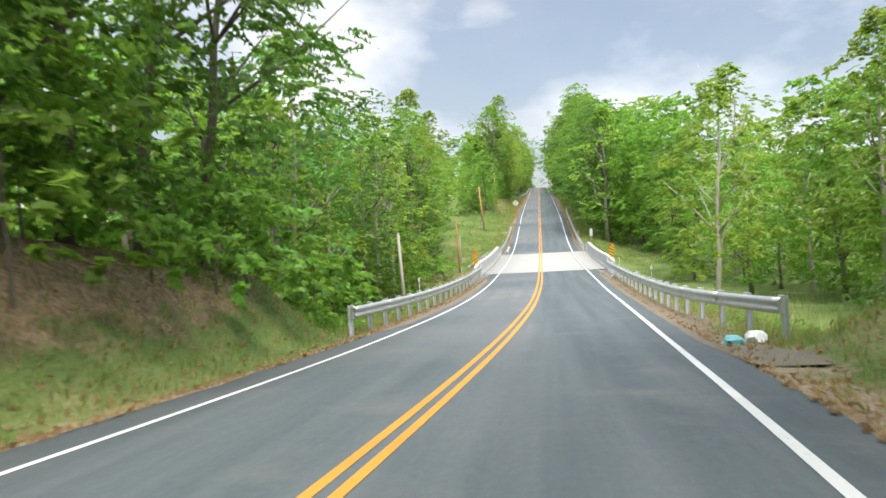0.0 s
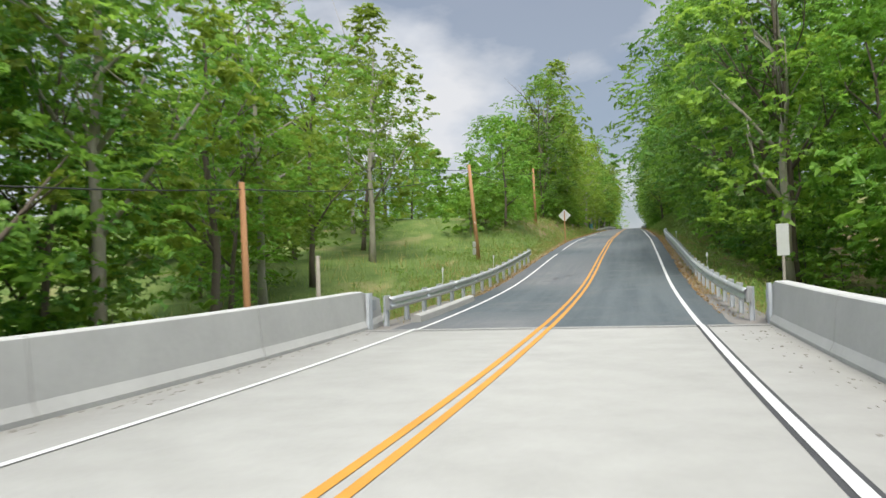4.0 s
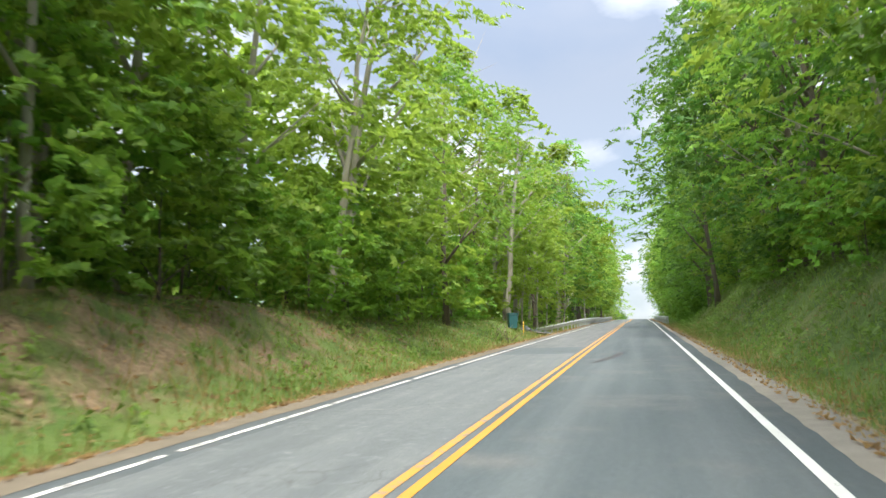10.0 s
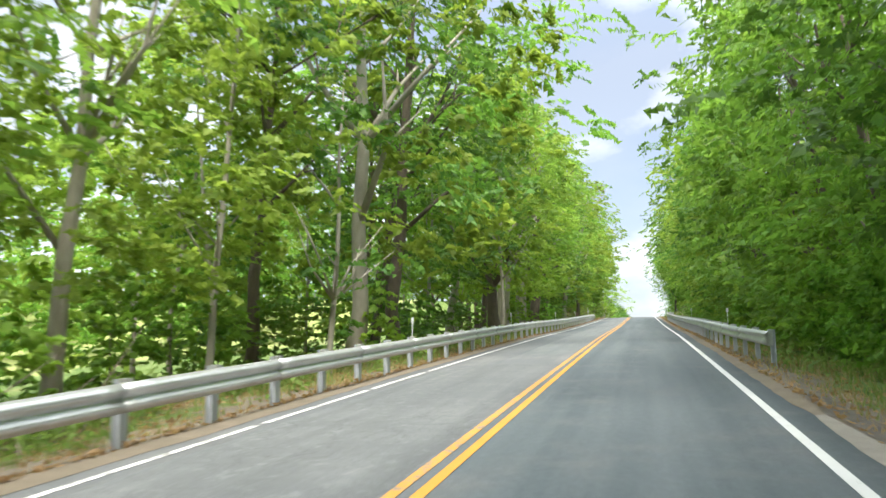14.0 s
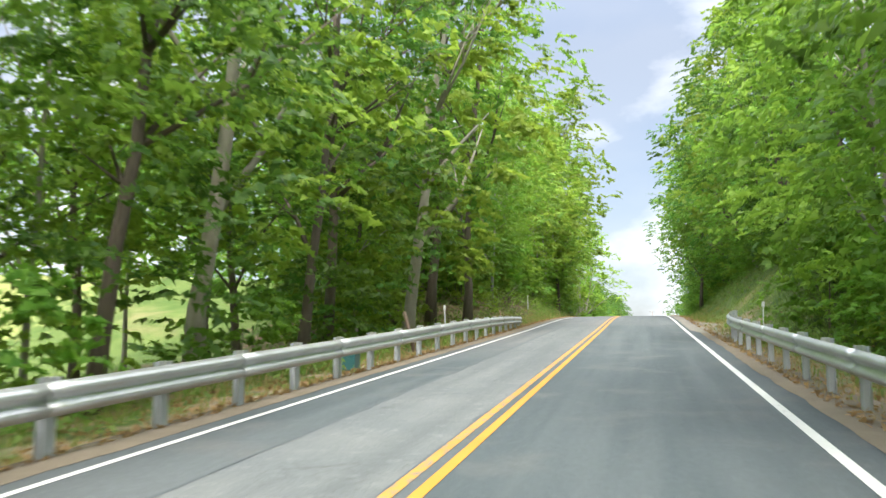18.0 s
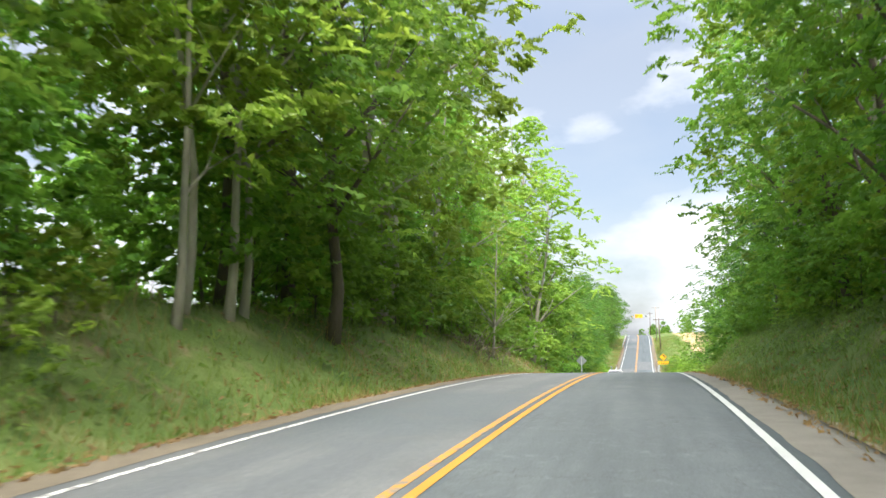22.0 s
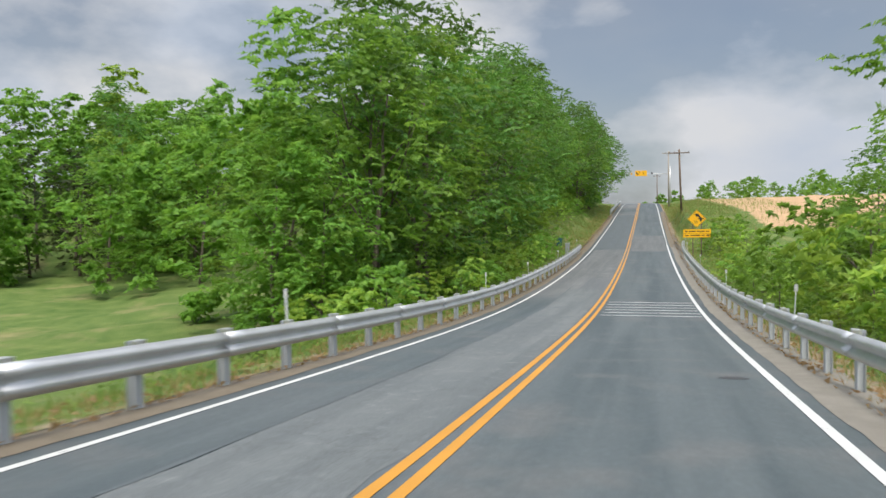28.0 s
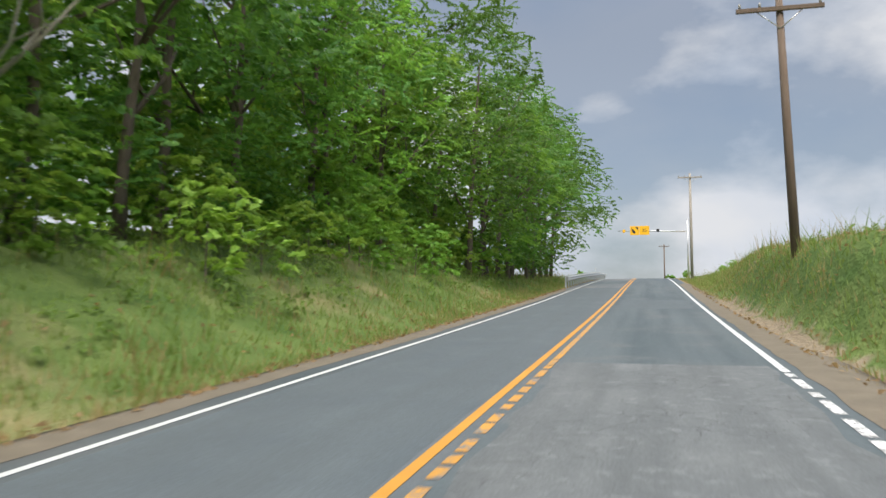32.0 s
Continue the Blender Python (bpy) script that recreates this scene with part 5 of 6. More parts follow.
# ---- trees ----
def leaves_mesh(name, C, N, T, L, mat, width=0.55):
    """One small pointed leaf at each place, facing along N, its tip towards T."""
    k = len(C)
    N = N / (np.linalg.norm(N, axis=1)[:, None] + 1e-9)
    T = T - (T * N).sum(1)[:, None] * N
    T = T / (np.linalg.norm(T, axis=1)[:, None] + 1e-9)
    B = np.cross(N, T)
    L = L[:, None]
    P = np.stack([C - T * L * .35 + B * L * width * .5 + N * L * .06, C + T * L * .65 - N * L * .12, C - T * L * .35 - B * L * width * .5 + N * L * .06], 1)
    me_ob = mesh_object(name, P.reshape(-1, 3), np.arange(k * 3).reshape(-1, 3), mat)
    me = me_ob.data
    bpy.data.objects.remove(me_ob)
    return me


def crown_points(rng, z0, z1, R, clumps, per, lobes=3, low=0.35, spread=0.30, tip=0.35, twig=10, foot=1.0):
    """Leaves in drooping sprays, gathered in clumps over an uneven, gappy crown: places, facings, tips."""
    ph = rng.uniform(0, 6.28, 4)
    u = rng.uniform(0, 1, clumps) ** 0.9
    prof = (low + (1 - low) * np.sin(np.pi * np.minimum(1, u * .9 + .12))) * np.where(u < .6, 1, 1 - (1 - tip) * (np.clip(u - .6, 0, 1) / .4) ** 1.5)
    prof = prof * np.minimum(1, foot + 1.7 * u)
    a = rng.uniform(0, 6.28, clumps)
    r = R * prof * (1 + .22 * np.sin(lobes * a + ph[0]) + .12 * np.sin(5 * a + ph[1] + 6 * u)) * np.sqrt(rng.uniform(.22, 1, clumps))
    c = np.stack([r * np.cos(a), r * np.sin(a), z0 + (z1 - z0) * u], 1)
    s = R * spread * rng.uniform(.6, 1.25, clumps)
    m = max(1, per // twig)
    c, s, a = np.repeat(c, m, 0), np.repeat(s, m), np.repeat(a, m)
    n = len(s)
    g = rng.normal(size=(n, 3))
    g *= (rng.uniform(0, 1, n) ** .45 / np.linalg.norm(g, axis=1))[:, None]
    p = c + g * np.stack([s, s, s * .6], 1)
    az = a + rng.normal(size=n) * 1.25
    d = np.stack([np.cos(az), np.sin(az), rng.uniform(-.32, .38, n)], 1)
    ln = np.maximum(s, .25) * rng.uniform(.6, 1.1, n)
    side_way = np.stack([-np.sin(az), np.cos(az), np.zeros(n)], 1)
    j = np.linspace(0, 1, twig)
    C = p[:, None] + d[:, None] * (ln[:, None] * (j - .35))[:, :, None] + np.array([0, 0, -1.0]) * (.20 * ln[:, None] * j ** 2)[:, :, None]
    sg = np.where(np.arange(twig) % 2 == 0, 1.0, -1.0)[None, :, None]
    T = side_way[:, None] * sg * .85 + d[:, None] * .6 + np.array([0, 0, -.25]) + rng.normal(size=(n, twig, 3)) * .42
    N = d[:, None] * .62 + np.array([0, 0, .8]) + (rng.normal(size=(n, 1, 3)) * .25) + rng.normal(size=(n, twig, 3)) * .34
    return C.reshape(-1, 3), N.reshape(-1, 3), T.reshape(-1, 3)


def trunk_mesh(rng, h, r, top, limbs, mat, lean=0.4, fork=0.0):
    bm = bmesh.new()
    n = 7
    wob = [(0, 0)]
    for i in range(n):
        wob.append((wob[-1][0] + rng.normal() * .07 * lean + lean * .06, wob[-1][1] + rng.normal() * .07 * lean))
    pts = [(wob[i][0] * h * .25, wob[i][1] * h * .25, -.5 + (h * top + .5) * i / n) for i in range(n + 1)]
    rad = [r * (1.35 if i == 0 else 1 - .78 * i / n) for i in range(n + 1)]
    bm_tube(bm, pts, rad, 9)
    for k in range(limbs):
        i = rng.integers(2 if limbs > 4 else 3, n)
        p = Vector(pts[i])
        a = rng.uniform(0, 6.28)
        ln = h * rng.uniform(.16, .34)
        d = Vector((math.cos(a), math.sin(a), rng.uniform(.5, 1.3))).normalized()
        q = p + d * ln * .5 + Vector((0, 0, ln * .06))
        e = q + (d + Vector((rng.normal() * .25, rng.normal() * .25, .25))).normalized() * ln * .6
        rr = rad[i] * rng.uniform(.45, .7)
        bm_tube(bm, [tuple(p), tuple(q), tuple(e)], [rr, rr * .65, rr * .18], 6)
        f = q + (d + Vector((rng.normal() * .7, rng.normal() * .7, .3))).normalized() * ln * .4
        bm_tube(bm, [tuple(q), tuple(f)], [rr * .5, rr * .12], 5)
    return mesh_of("trunk", bm, mat)


KINDS = {}


def tree_kind(key, label, cat, variants, h, r, top, limbs, bark, z0, z1, R, clumps, per, L, leaf, low=.35, spread=.30, tip=.35, width=.55, lean=.4, foot=1.0, seed=1):
    KINDS[key] = (label, cat, [])
    for v in range(variants):
        rng = np.random.default_rng(seed * 100 + v)
        hv = h * rng.uniform(.92, 1.08)
        tm = trunk_mesh(rng, hv, r, top, limbs, M[bark], lean)
        C, N, T = crown_points(rng, z0, z1 * hv / h, R, clumps, per, 3, low, spread, tip, 10, foot)
        cm = leaves_mesh("crown", C, N, T, L * rng.uniform(.7, 1.3, len(C)), M[leaf], width)
        KINDS[key][2].append((tm, cm))


def tree(key, x, y, turn=0.0, scale=1.0, v=0, lean=0.0, group="roadside trees", wide=1.0):
    label, cat, vs = KINDS[key]
    tm, cm = vs[v % len(vs)]
    t = thing("tree" if cat == "tree" else cat, label, cat, group)
    t.matrix_basis = pose(x, y, float(land(x, y)) - .05, 0, lean, turn) @ Matrix.Diagonal((scale * wide, scale * wide, scale, 1))
    for nm, me in (("trunk" if cat == "tree" else "stem", tm), ("crown" if cat == "tree" else "foliage", cm)):
        ob = new(nm, me)
        ob.parent = t
    return t


tree_kind("edge", "leafy green broadleaf tree, branches down to the bank", "tree", 4, 12.5, .17, .8, 7, "bark", .7, 13, 4.2, 160, 60, .215, "leaf", low=.72, spread=.19, width=.62, foot=.5, seed=1)
# like the edge tree, with paler leaves that put sunlight into the colour
tree_kind("bright", "yellow-green tree, sunlit look in its leaf colour, branches down to bank", "tree", 3, 12.5, .16, .85, 8, "bark_pale", .9, 13, 4.2, 125, 60, .215, "leaf_pale", low=.68, spread=.19, width=.58, foot=.5, seed=14)
tree_kind("tall", "tall green broadleaf tree with a bare lower trunk", "tree", 4, 16, .21, .85, 9, "bark", 4.2, 16.5, 5.6, 135, 62, .215, "leaf", low=.38, spread=.17, width=.62, seed=2)
tree_kind("old", "big old tree with a thick trunk and heavy limbs", "tree", 2, 17, .42, .85, 12, "bark", 5.5, 18, 6.0, 130, 60, .23, "leaf", low=.4, spread=.17, width=.6, lean=.7, seed=15)
tree_kind("thin", "slender young tree with a thin grey trunk", "tree", 3, 12, .10, .9, 6, "bark_pale", 3.4, 12.5, 3.0, 80, 60, .23, "leaf_pale", low=.4, spread=.24, width=.62, seed=3)
tree_kind("sycamore", "pale-barked tree with an airy light green crown", "tree", 2, 17, .24, .9, 13, "bark_pale", 3.0, 18, 4.4, 170, 60, .25, "leaf_pale", low=.4, spread=.15, width=.65, seed=4)
tree_kind("deep", "dense dark green tree shading the road edge", "tree", 3, 14.5, .19, .8, 8, "bark", 1.0, 15, 5.2, 150, 62, .215, "leaf_deep", low=.66, spread=.18, width=.62, foot=.45, seed=5)
tree_kind("cedar", "dark narrow evergreen tree at the field edge", "tree", 2, 9, .14, .9, 2, "bark", .6, 9.5, 2.0, 60, 40, .30, "needle", low=.75, spread=.26, tip=.05, width=.3, seed=8)
tree_kind("bush", "leafy green bush on the bank", "bush", 3, 1.6, .03, .8, 4, "bark", .1, 2.1, 1.3, 40, 28, .19, "leaf", low=.75, spread=.27, tip=.6, seed=9)
tree_kind("bush_pale", "bright yellow-green bush by the road", "bush", 2, 1.6, .03, .8, 4, "bark", .1, 2.0, 1.25, 40, 28, .20, "leaf_pale", low=.75, spread=.27, tip=.6, seed=10)
tree_kind("shrub", "tall leafy shrub filling the wood's edge", "shrub", 4, 3.0, .05, .8, 5, "bark", .15, 4.4, 2.1, 75, 40, .21, "leaf", low=.75, spread=.24, tip=.5, width=.58, seed=12)
tree_kind("shrub_pale", "tall light green shrub at the wood's edge", "shrub", 2, 3.0, .05, .8, 5, "bark", .15, 4.2, 2.0, 75, 40, .21, "leaf_pale", low=.75, spread=.24, tip=.5, width=.58, seed=13)
tree_kind("snag", "dead bare grey tree", "tree", 2, 10, .10, .95, 12, "bark_pale", 5.0, 9, 1.2, 4, 12, .2, "leaf_pale", seed=11)

place = random.Random(11)


def clear(x, y):
    c = float(road_x(y))
    return (c + EDGE_L) - x if x < c else x - (c + EDGE_R)


# ground kept free of bushes round the bins and the pale trunks
MOWN = ((-7.0, 389.4, 3.4), (-5.6, 544.8, 3.2), (-5.9, 224.5, 2.2))


# how far the low branches of each kind reach, so that they hang clear of the lane
REACH = {"edge": 3.5, "bright": 3.5, "deep": 3.8, "shrub": 2.4, "shrub_pale": 2.4, "bush": .9, "bush_pale": .9}


def row(side_, y0, y1, gap, d0, d1, kinds, smin, smax, wide=1.0, lean=0.0):
    """Trees along one side of the road, between two distances from its edge; lean: degrees towards the road."""
    y = y0 + place.uniform(0, gap)
    while y < y1:
        d = place.uniform(d0, d1)
        x = float(road_x(y)) + (EDGE_L - d if side_ < 0 else EDGE_R + d)
        k = place.choice(kinds)
        scale, v = place.uniform(smin, smax), place.randrange(4)
        d = max(d, 0.9 + REACH.get(k, 0.0) * scale * wide)
        x = float(road_x(y)) + (EDGE_L - d if side_ < 0 else EDGE_R + d)
        turn, tip = place.uniform(0, 360), -side_ * lean + place.uniform(-2.5, 2.5)
        if not any(math.hypot(x - a, y - b) < r for a, b, r in MOWN):
            t = tree(k, x, y, 0, scale, v, 0, wide=wide)
            sc = t.matrix_basis.to_scale()
            t.matrix_basis = pose(x, y, float(land(x, y)) - .05, 0, tip, 0) @ pose(0, 0, 0, 0, 0, turn) @ Matrix.Diagonal((*sc, 1))
        y += gap * place.uniform(.65, 1.35)


BACK = {"leaf": [], "leaf_pale": []}


def back_row(side_, y0, y1, gap, d0, d1, h0, h1, pale=0.25, n=76, L=.43):
    """Trees further back in the wood, gathered into one mass of leaves."""
    y = y0 + place.uniform(0, gap)
    while y < y1:
        d = place.uniform(d0, d1)
        x = float(road_x(min(y, 700))) + (EDGE_L - d if side_ < 0 else EDGE_R + d)
        h = place.uniform(h0, h1)
        rng = np.random.default_rng(place.randrange(10**6))
        C, N, T = crown_points(rng, .3, h, h * rng.uniform(.26, .34), 40, n, 3, .75, .27, .45)
        BACK["leaf_pale" if place.random() < pale else "leaf"].append((C + np.array([x, y, float(land(x, y))]), N, T, np.full(len(C), L) * rng.uniform(.7, 1.3, len(C))))
        y += gap * place.uniform(.65, 1.35)


G_, E_, T_, S_, P_, D_, B_, U_, V_ = "bright", "edge", "tall", "sycamore", "thin", "deep", "bush", "shrub", "shrub_pale"
# left side
row(-1, -14, 22, 3.2, 2.6, 4.4, [D_, D_, E_], .85, 1.1, lean=1)
row(-1, 4, 24, 1.7, 2.2, 4.2, [B_], 1.0, 1.8)
back_row(-1, -16, 22, 4.5, 8, 13, 13, 17)
row(-1, 26, 92, 4.2, 8, 13, [E_, E_, D_, S_], .72, .98)
back_row(-1, 24, 92, 3.2, 13, 20, 12, 16)
back_row(-1, 20, 92, 6, 22, 34, 15, 19, .3)
row(-1, 90, 112, 3.4, 10.5, 15, [S_, E_, D_], .72, .9)
row(-1, 106, 124, 3.6, 15, 20, [S_, E_, E_], .72, .88)
back_row(-1, 92, 130, 5.0, 26, 40, 11, 15, .4)
tree(S_, -15.5, 122, 40, .95, 1)
tree(E_, -18.5, 129, 10, 1.1, 0)
tree(G_, -22, 137, 110, 1.15, 0)
tree(E_, -20.5, 141.5, 200, 1.0, 1)
tree(E_, -19.5, 147, 10, .72, 2)
tree(E_, -8.9, 139.3, 200, .78, 3)
tree(E_, -12.6, 153, 60, .78, 1)
row(-1, 128, 144, 3.0, 24, 34, [E_, S_], .6, .85)
back_row(-1, 136, 165, 6.0, 22, 34, 7, 10, .3)
tree(E_, -15.0, 165, 80, .45, 2)
row(-1, 142, 160, 2.6, 4.4, 6.5, [B_], .7, 1.3)
row(-1, 135, 148, 1.5, 5.0, 8.0, [B_], 1.2, 2.0)
tree(D_, -9.0, 170.5, 10, .80, 2)
row(-1, 173, 208, 4.2, 5.0, 7.0, [T_, G_, E_, G_, S_], 1.0, 1.25, lean=4)
row(-1, 166, 232, 2.8, 4.4, 7.0, [U_, U_, V_], .8, 1.3)
row(-1, 164, 209, 2.6, 4.9, 6.6, [B_, B_, "bush_pale"], 1.0, 1.9)
back_row(-1, 174, 209, 3.2, 8.0, 13, 9, 14, .4)
back_row(-1, 182, 206, 5, 15, 24, 9, 12, .5)
tree(P_, -8.4, 186, 0, 1.3, 1)
row(-1, 209, 230, 2.4, 4.2, 7.5, [B_, B_, "bush_pale"], .8, 1.5)
row(-1, 209, 232, 4.5, 6.0, 10, [P_], .8, 1.0)
back_row(-1, 206, 236, 4.0, 10, 16, 8, 12, .7)
back_row(-1, 180, 420, 4.5, 60, 90, 10, 14, .2)
back_row(-1, 116, 152, 2.6, 24, 34, 6, 10, .3)
row(-1, 209, 262, 4.4, 3.4, 6.0, [T_, P_, P_, S_], .82, 1.02, lean=2)
row(-1, 262, 346, 4.4, 3.0, 5.6, [T_, T_, P_, S_, S_, D_], 1.0, 1.28, lean=4)
row(-1, 258, 276, 3.4, 4.2, 8.0, [U_, V_, U_], .6, 1.05)
row(-1, 304, 318, 4.6, 4.6, 7.0, [U_, V_], .5, .75)
row(-1, 232, 346, 4.6, 6.5, 11, [T_, P_, P_], .8, 1.0)
row(-1, 312, 334, 3.2, 6.5, 11, [T_, T_, P_], .72, .95)
row(-1, 335, 347, 3.0, 4.4, 7.5, [U_, V_, V_], .7, 1.1)
row(-1, 338, 347, 4.0, 7.0, 9.0, [E_, G_], .9, 1.1)
back_row(-1, 340, 350, 4.0, 9.5, 14, 8, 12, .3)
back_row(-1, 296, 420, 3.2, 42, 54, 13, 18, .25)
back_row(-1, 236, 272, 4.6, 10, 16, 6, 10, .6)
row(-1, 236, 346, 3.6, 3.4, 7, [B_, B_, "bush_pale"], .8, 1.5)
row(-1, 386, 420, 4.1, 4.9, 6.4, [G_, G_, E_, G_, S_], 1.15, 1.45, lean=5)
row(-1, 350, 452, 2.8, 4.6, 6.2, [U_, U_, V_], .8, 1.25)
row(-1, 420, 455, 3.9, 6.8, 8.2, [G_, S_, E_, G_, T_], 1.0, 1.2, lean=0)
tree(G_, -8.0, 447, 20, 1.42, 0, 3)
tree(S_, -8.4, 450, 90, 1.3, 1, 3)
tree(E_, -8.8, 454, 50, 1.2, 2, 2)
back_row(-1, 348, 458, 3.8, 8.0, 13, 11, 15)
back_row(-1, 352, 456, 5, 15, 24, 9, 13, .3)
row(-1, 350, 386, 3.8, 5.0, 6.6, [G_, G_, E_, E_], 1.08, 1.36, lean=4)
row(-1, 348, 452, 3.4, 4.0, 5.4, [B_], .9, 1.6)
row(-1, 506, 546, 3.4, 5.6, 7.6, [D_, E_, D_], .92, 1.1)
back_row(-1, 505, 546, 3.2, 9, 15, 11, 15, .2, 110, .34)
back_row(-1, 546, 612, 2.4, 12, 17, 12, 16, .2)
row(-1, 492, 546, 2.4, 1.6, 3.4, [B_, "bush_pale", "bush_pale"], .7, 1.25)
row(-1, 546, 592, 3.4, 7.6, 9.6, [D_, E_, D_, D_], .92, 1.15, lean=2)
row(-1, 500, 600, 3.0, 6.4, 8.8, [U_], .7, 1.1)
row(-1, 590, 632, 3.4, 3.0, 4.8, [D_, E_, D_], .82, 1.05, lean=2)
row(-1, 546, 600, 1.7, 4.2, 6.6, [B_, B_, "bush_pale"], .7, 1.3)
row(-1, 27, 90, 2.2, 7.0, 11.0, [B_], 1.2, 2.2)
for k, (tx, ty, sc) in enumerate(((-13.0, 83, 1.08), (-13.6, 89.5, 1.08), (-13.4, 96, .95), (-14.6, 103, .88), (-15.0, 110, .84))):
    tree((T_, S_)[k % 2], tx, ty, k * 70, sc, k)
row(-1, 351, 384, 2.4, 4.4, 5.8, [B_], 1.3, 2.2)
row(-1, 350, 384, 3.0, 3.6, 4.8, [V_, V_, U_], .5, .8)
row(-1, 349, 386, 3.2, 2.4, 3.8, ["bush_pale", B_, "bush_pale"], .4, .8)
tree(T_, 7.2, 392, 40, .9, 2)
tree(T_, -7.0, 396, 130, .95, 1)
tree(E_, -8.9, 457, 30, .95, 1)
tree(T_, -8.6, 462.5, 80, .88, 2)
tree(S_, -9.2, 466, 10, .85, 0)
tree(E_, -9.4, 470, 150, .78, 3)
# right side
row(1, -14, 12, 4.2, 3.6, 5.2, [D_, T_], .9, 1.1, lean=1)
row(1, 26, 84, 5.0, 10, 20, [E_, S_, E_, E_], .72, 1.0)
back_row(1, 20, 90, 3.8, 18, 30, 13, 18, .4)
tree(S_, 9.8, 47, 30, .74, 0)
tree(S_, 17.5, 78, 0, 1.05, 1)
tree(S_, 8.4, 106, 120, 1.0, 0)
row(1, 90, 106, 4.0, 8.0, 11.0, [E_, D_, E_], .8, 1.0)
row(1, 106, 148, 4.2, 4.0, 6.2, [T_, D_, D_, E_], .98, 1.22, lean=5)
row(1, 104, 148, 3.2, 4.6, 7.5, [U_, U_, V_], .7, 1.15)
back_row(1, 88, 150, 3.8, 9, 14, 14, 18, .1)
row(1, 150, 216, 3.7, 4.8, 6.6, [E_, G_, D_, E_, G_], 1.05, 1.32, lean=4)
row(1, 212, 226, 4.4, 4.4, 5.6, [D_, T_, E_], 1.05, 1.25, lean=6)
tree(D_, 7.6, 240, 60, 1.15, 1, -12)
row(1, 226, 254, 3.8, 6.4, 8.0, [S_, G_, T_, E_], 1.05, 1.3, lean=5)
row(1, 150, 252, 2.8, 5.6, 7.6, [U_, U_, V_], .8, 1.25)
row(1, 150, 224, 3.4, 4.4, 6.2, [B_], .9, 1.6)
back_row(1, 150, 252, 3.8, 8, 13, 11, 15, .15)
row(1, 252, 336, 3.7, 4.0, 6.0, [E_, D_, E_, G_, T_], 1.02, 1.3, lean=4)
row(1, 336, 348, 4.0, 6.5, 8.0, [E_, E_], 1.0, 1.2, lean=3)
row(1, 254, 346, 2.8, 3.8, 5.6, [U_, U_, V_], .7, 1.15)
row(1, 254, 346, 3.4, 3.2, 5.0, [B_], .9, 1.6)
back_row(1, 252, 346, 3.8, 7.5, 13, 11, 15, .15)
row(1, 352, 424, 3.8, 5.4, 7.0, [E_, E_, D_, E_, S_], 1.0, 1.25, lean=3)
row(1, 352, 440, 2.8, 5.4, 7.0, [U_, V_, U_], .75, 1.1)
back_row(1, 350, 438, 4.0, 8.5, 13, 9, 13, .2)
row(1, 352, 434, 4.0, 5.2, 6.4, [B_], .8, 1.4)
row(1, 426, 464, 3.3, 5.8, 8.0, [D_, D_, E_], .66, .86)
back_row(1, 430, 466, 3.6, 9.5, 13, 6, 9, .2)
row(1, 438, 464, 2.6, 5.0, 7.5, [U_, V_], .7, 1.05)
tree(E_, 13.8, 510, 80, .9, 3)
row(1, 456, 534, 2.3, 1.6, 4.0, [B_, "bush_pale", B_], .55, 1.05)
row(1, 456, 530, 2.8, 4.2, 8.5, [B_, B_, "bush_pale"], 1.0, 1.9)
row(1, 536, 546, 2.2, 2.6, 5.0, [B_, "bush_pale"], 1.0, 1.6)
tree(E_, 9.6, 490.5, 0, .95, 1)
tree(E_, 9.6, 506, 50, .45, 0)
tree(E_, 10.4, 516, 150, .45, 2)
tree("bush_pale", 8.2, 500, 20, 2.0, 0)
tree(U_, 10.3, 511.5, 40, 1.15, 1)
tree(U_, 9.6, 508, 140, .9, 2)
tree(D_, 12.2, 515, 80, .5, 1)
tree("bush_pale", 7.4, 489.5, 20, 1.7, 1)
tree(B_, 8.6, 511, 20, 2.2, 1)
tree(E_, 13.0, 510, 70, .5, 2)
# dead trees and a tall bare trunk among them
for sx, sy, sc in ((-6.6, 243.5, .95), (-6.0, 262, .9), (-7.0, 357, 1.0), (-6.6, 420.5, .8), (-7.2, 424, .7), (-11.0, 560, 1.25), (9.0, 254, 1.0), (-11.5, 551, 1.55), (-13.0, 50, 1.5)):
    tree("snag", sx, sy, sx * 50, sc, int(sy))
tree(T_, -6.0, 344.5, 30, 1.02, 1)
tree("old", -6.4, 304.4, 40, 1.0, 0)
tree("old", -6.0, 287.4, 150, .85, 1)
tree(P_, -5.4, 285.4, 40, 1.15, 1)
for px_, py_, ps in ((-7.7, 391.0, 1.25), (-7.7, 388.7, 1.1), (-7.9, 392.2, 1.15), (-8.2, 389.8, 1.2)):
    tree(P_, px_, py_, px_ * 70, ps, int(py_))
tree(P_, -8.6, 238.5, 30, 1.0, 0)
tree(P_, -10.2, 243, 80, 1.05, 1)
tree(P_, -7.4, 240, 10, .95, 2)
tree(P_, -11.0, 246.5, 150, 1.0, 0)
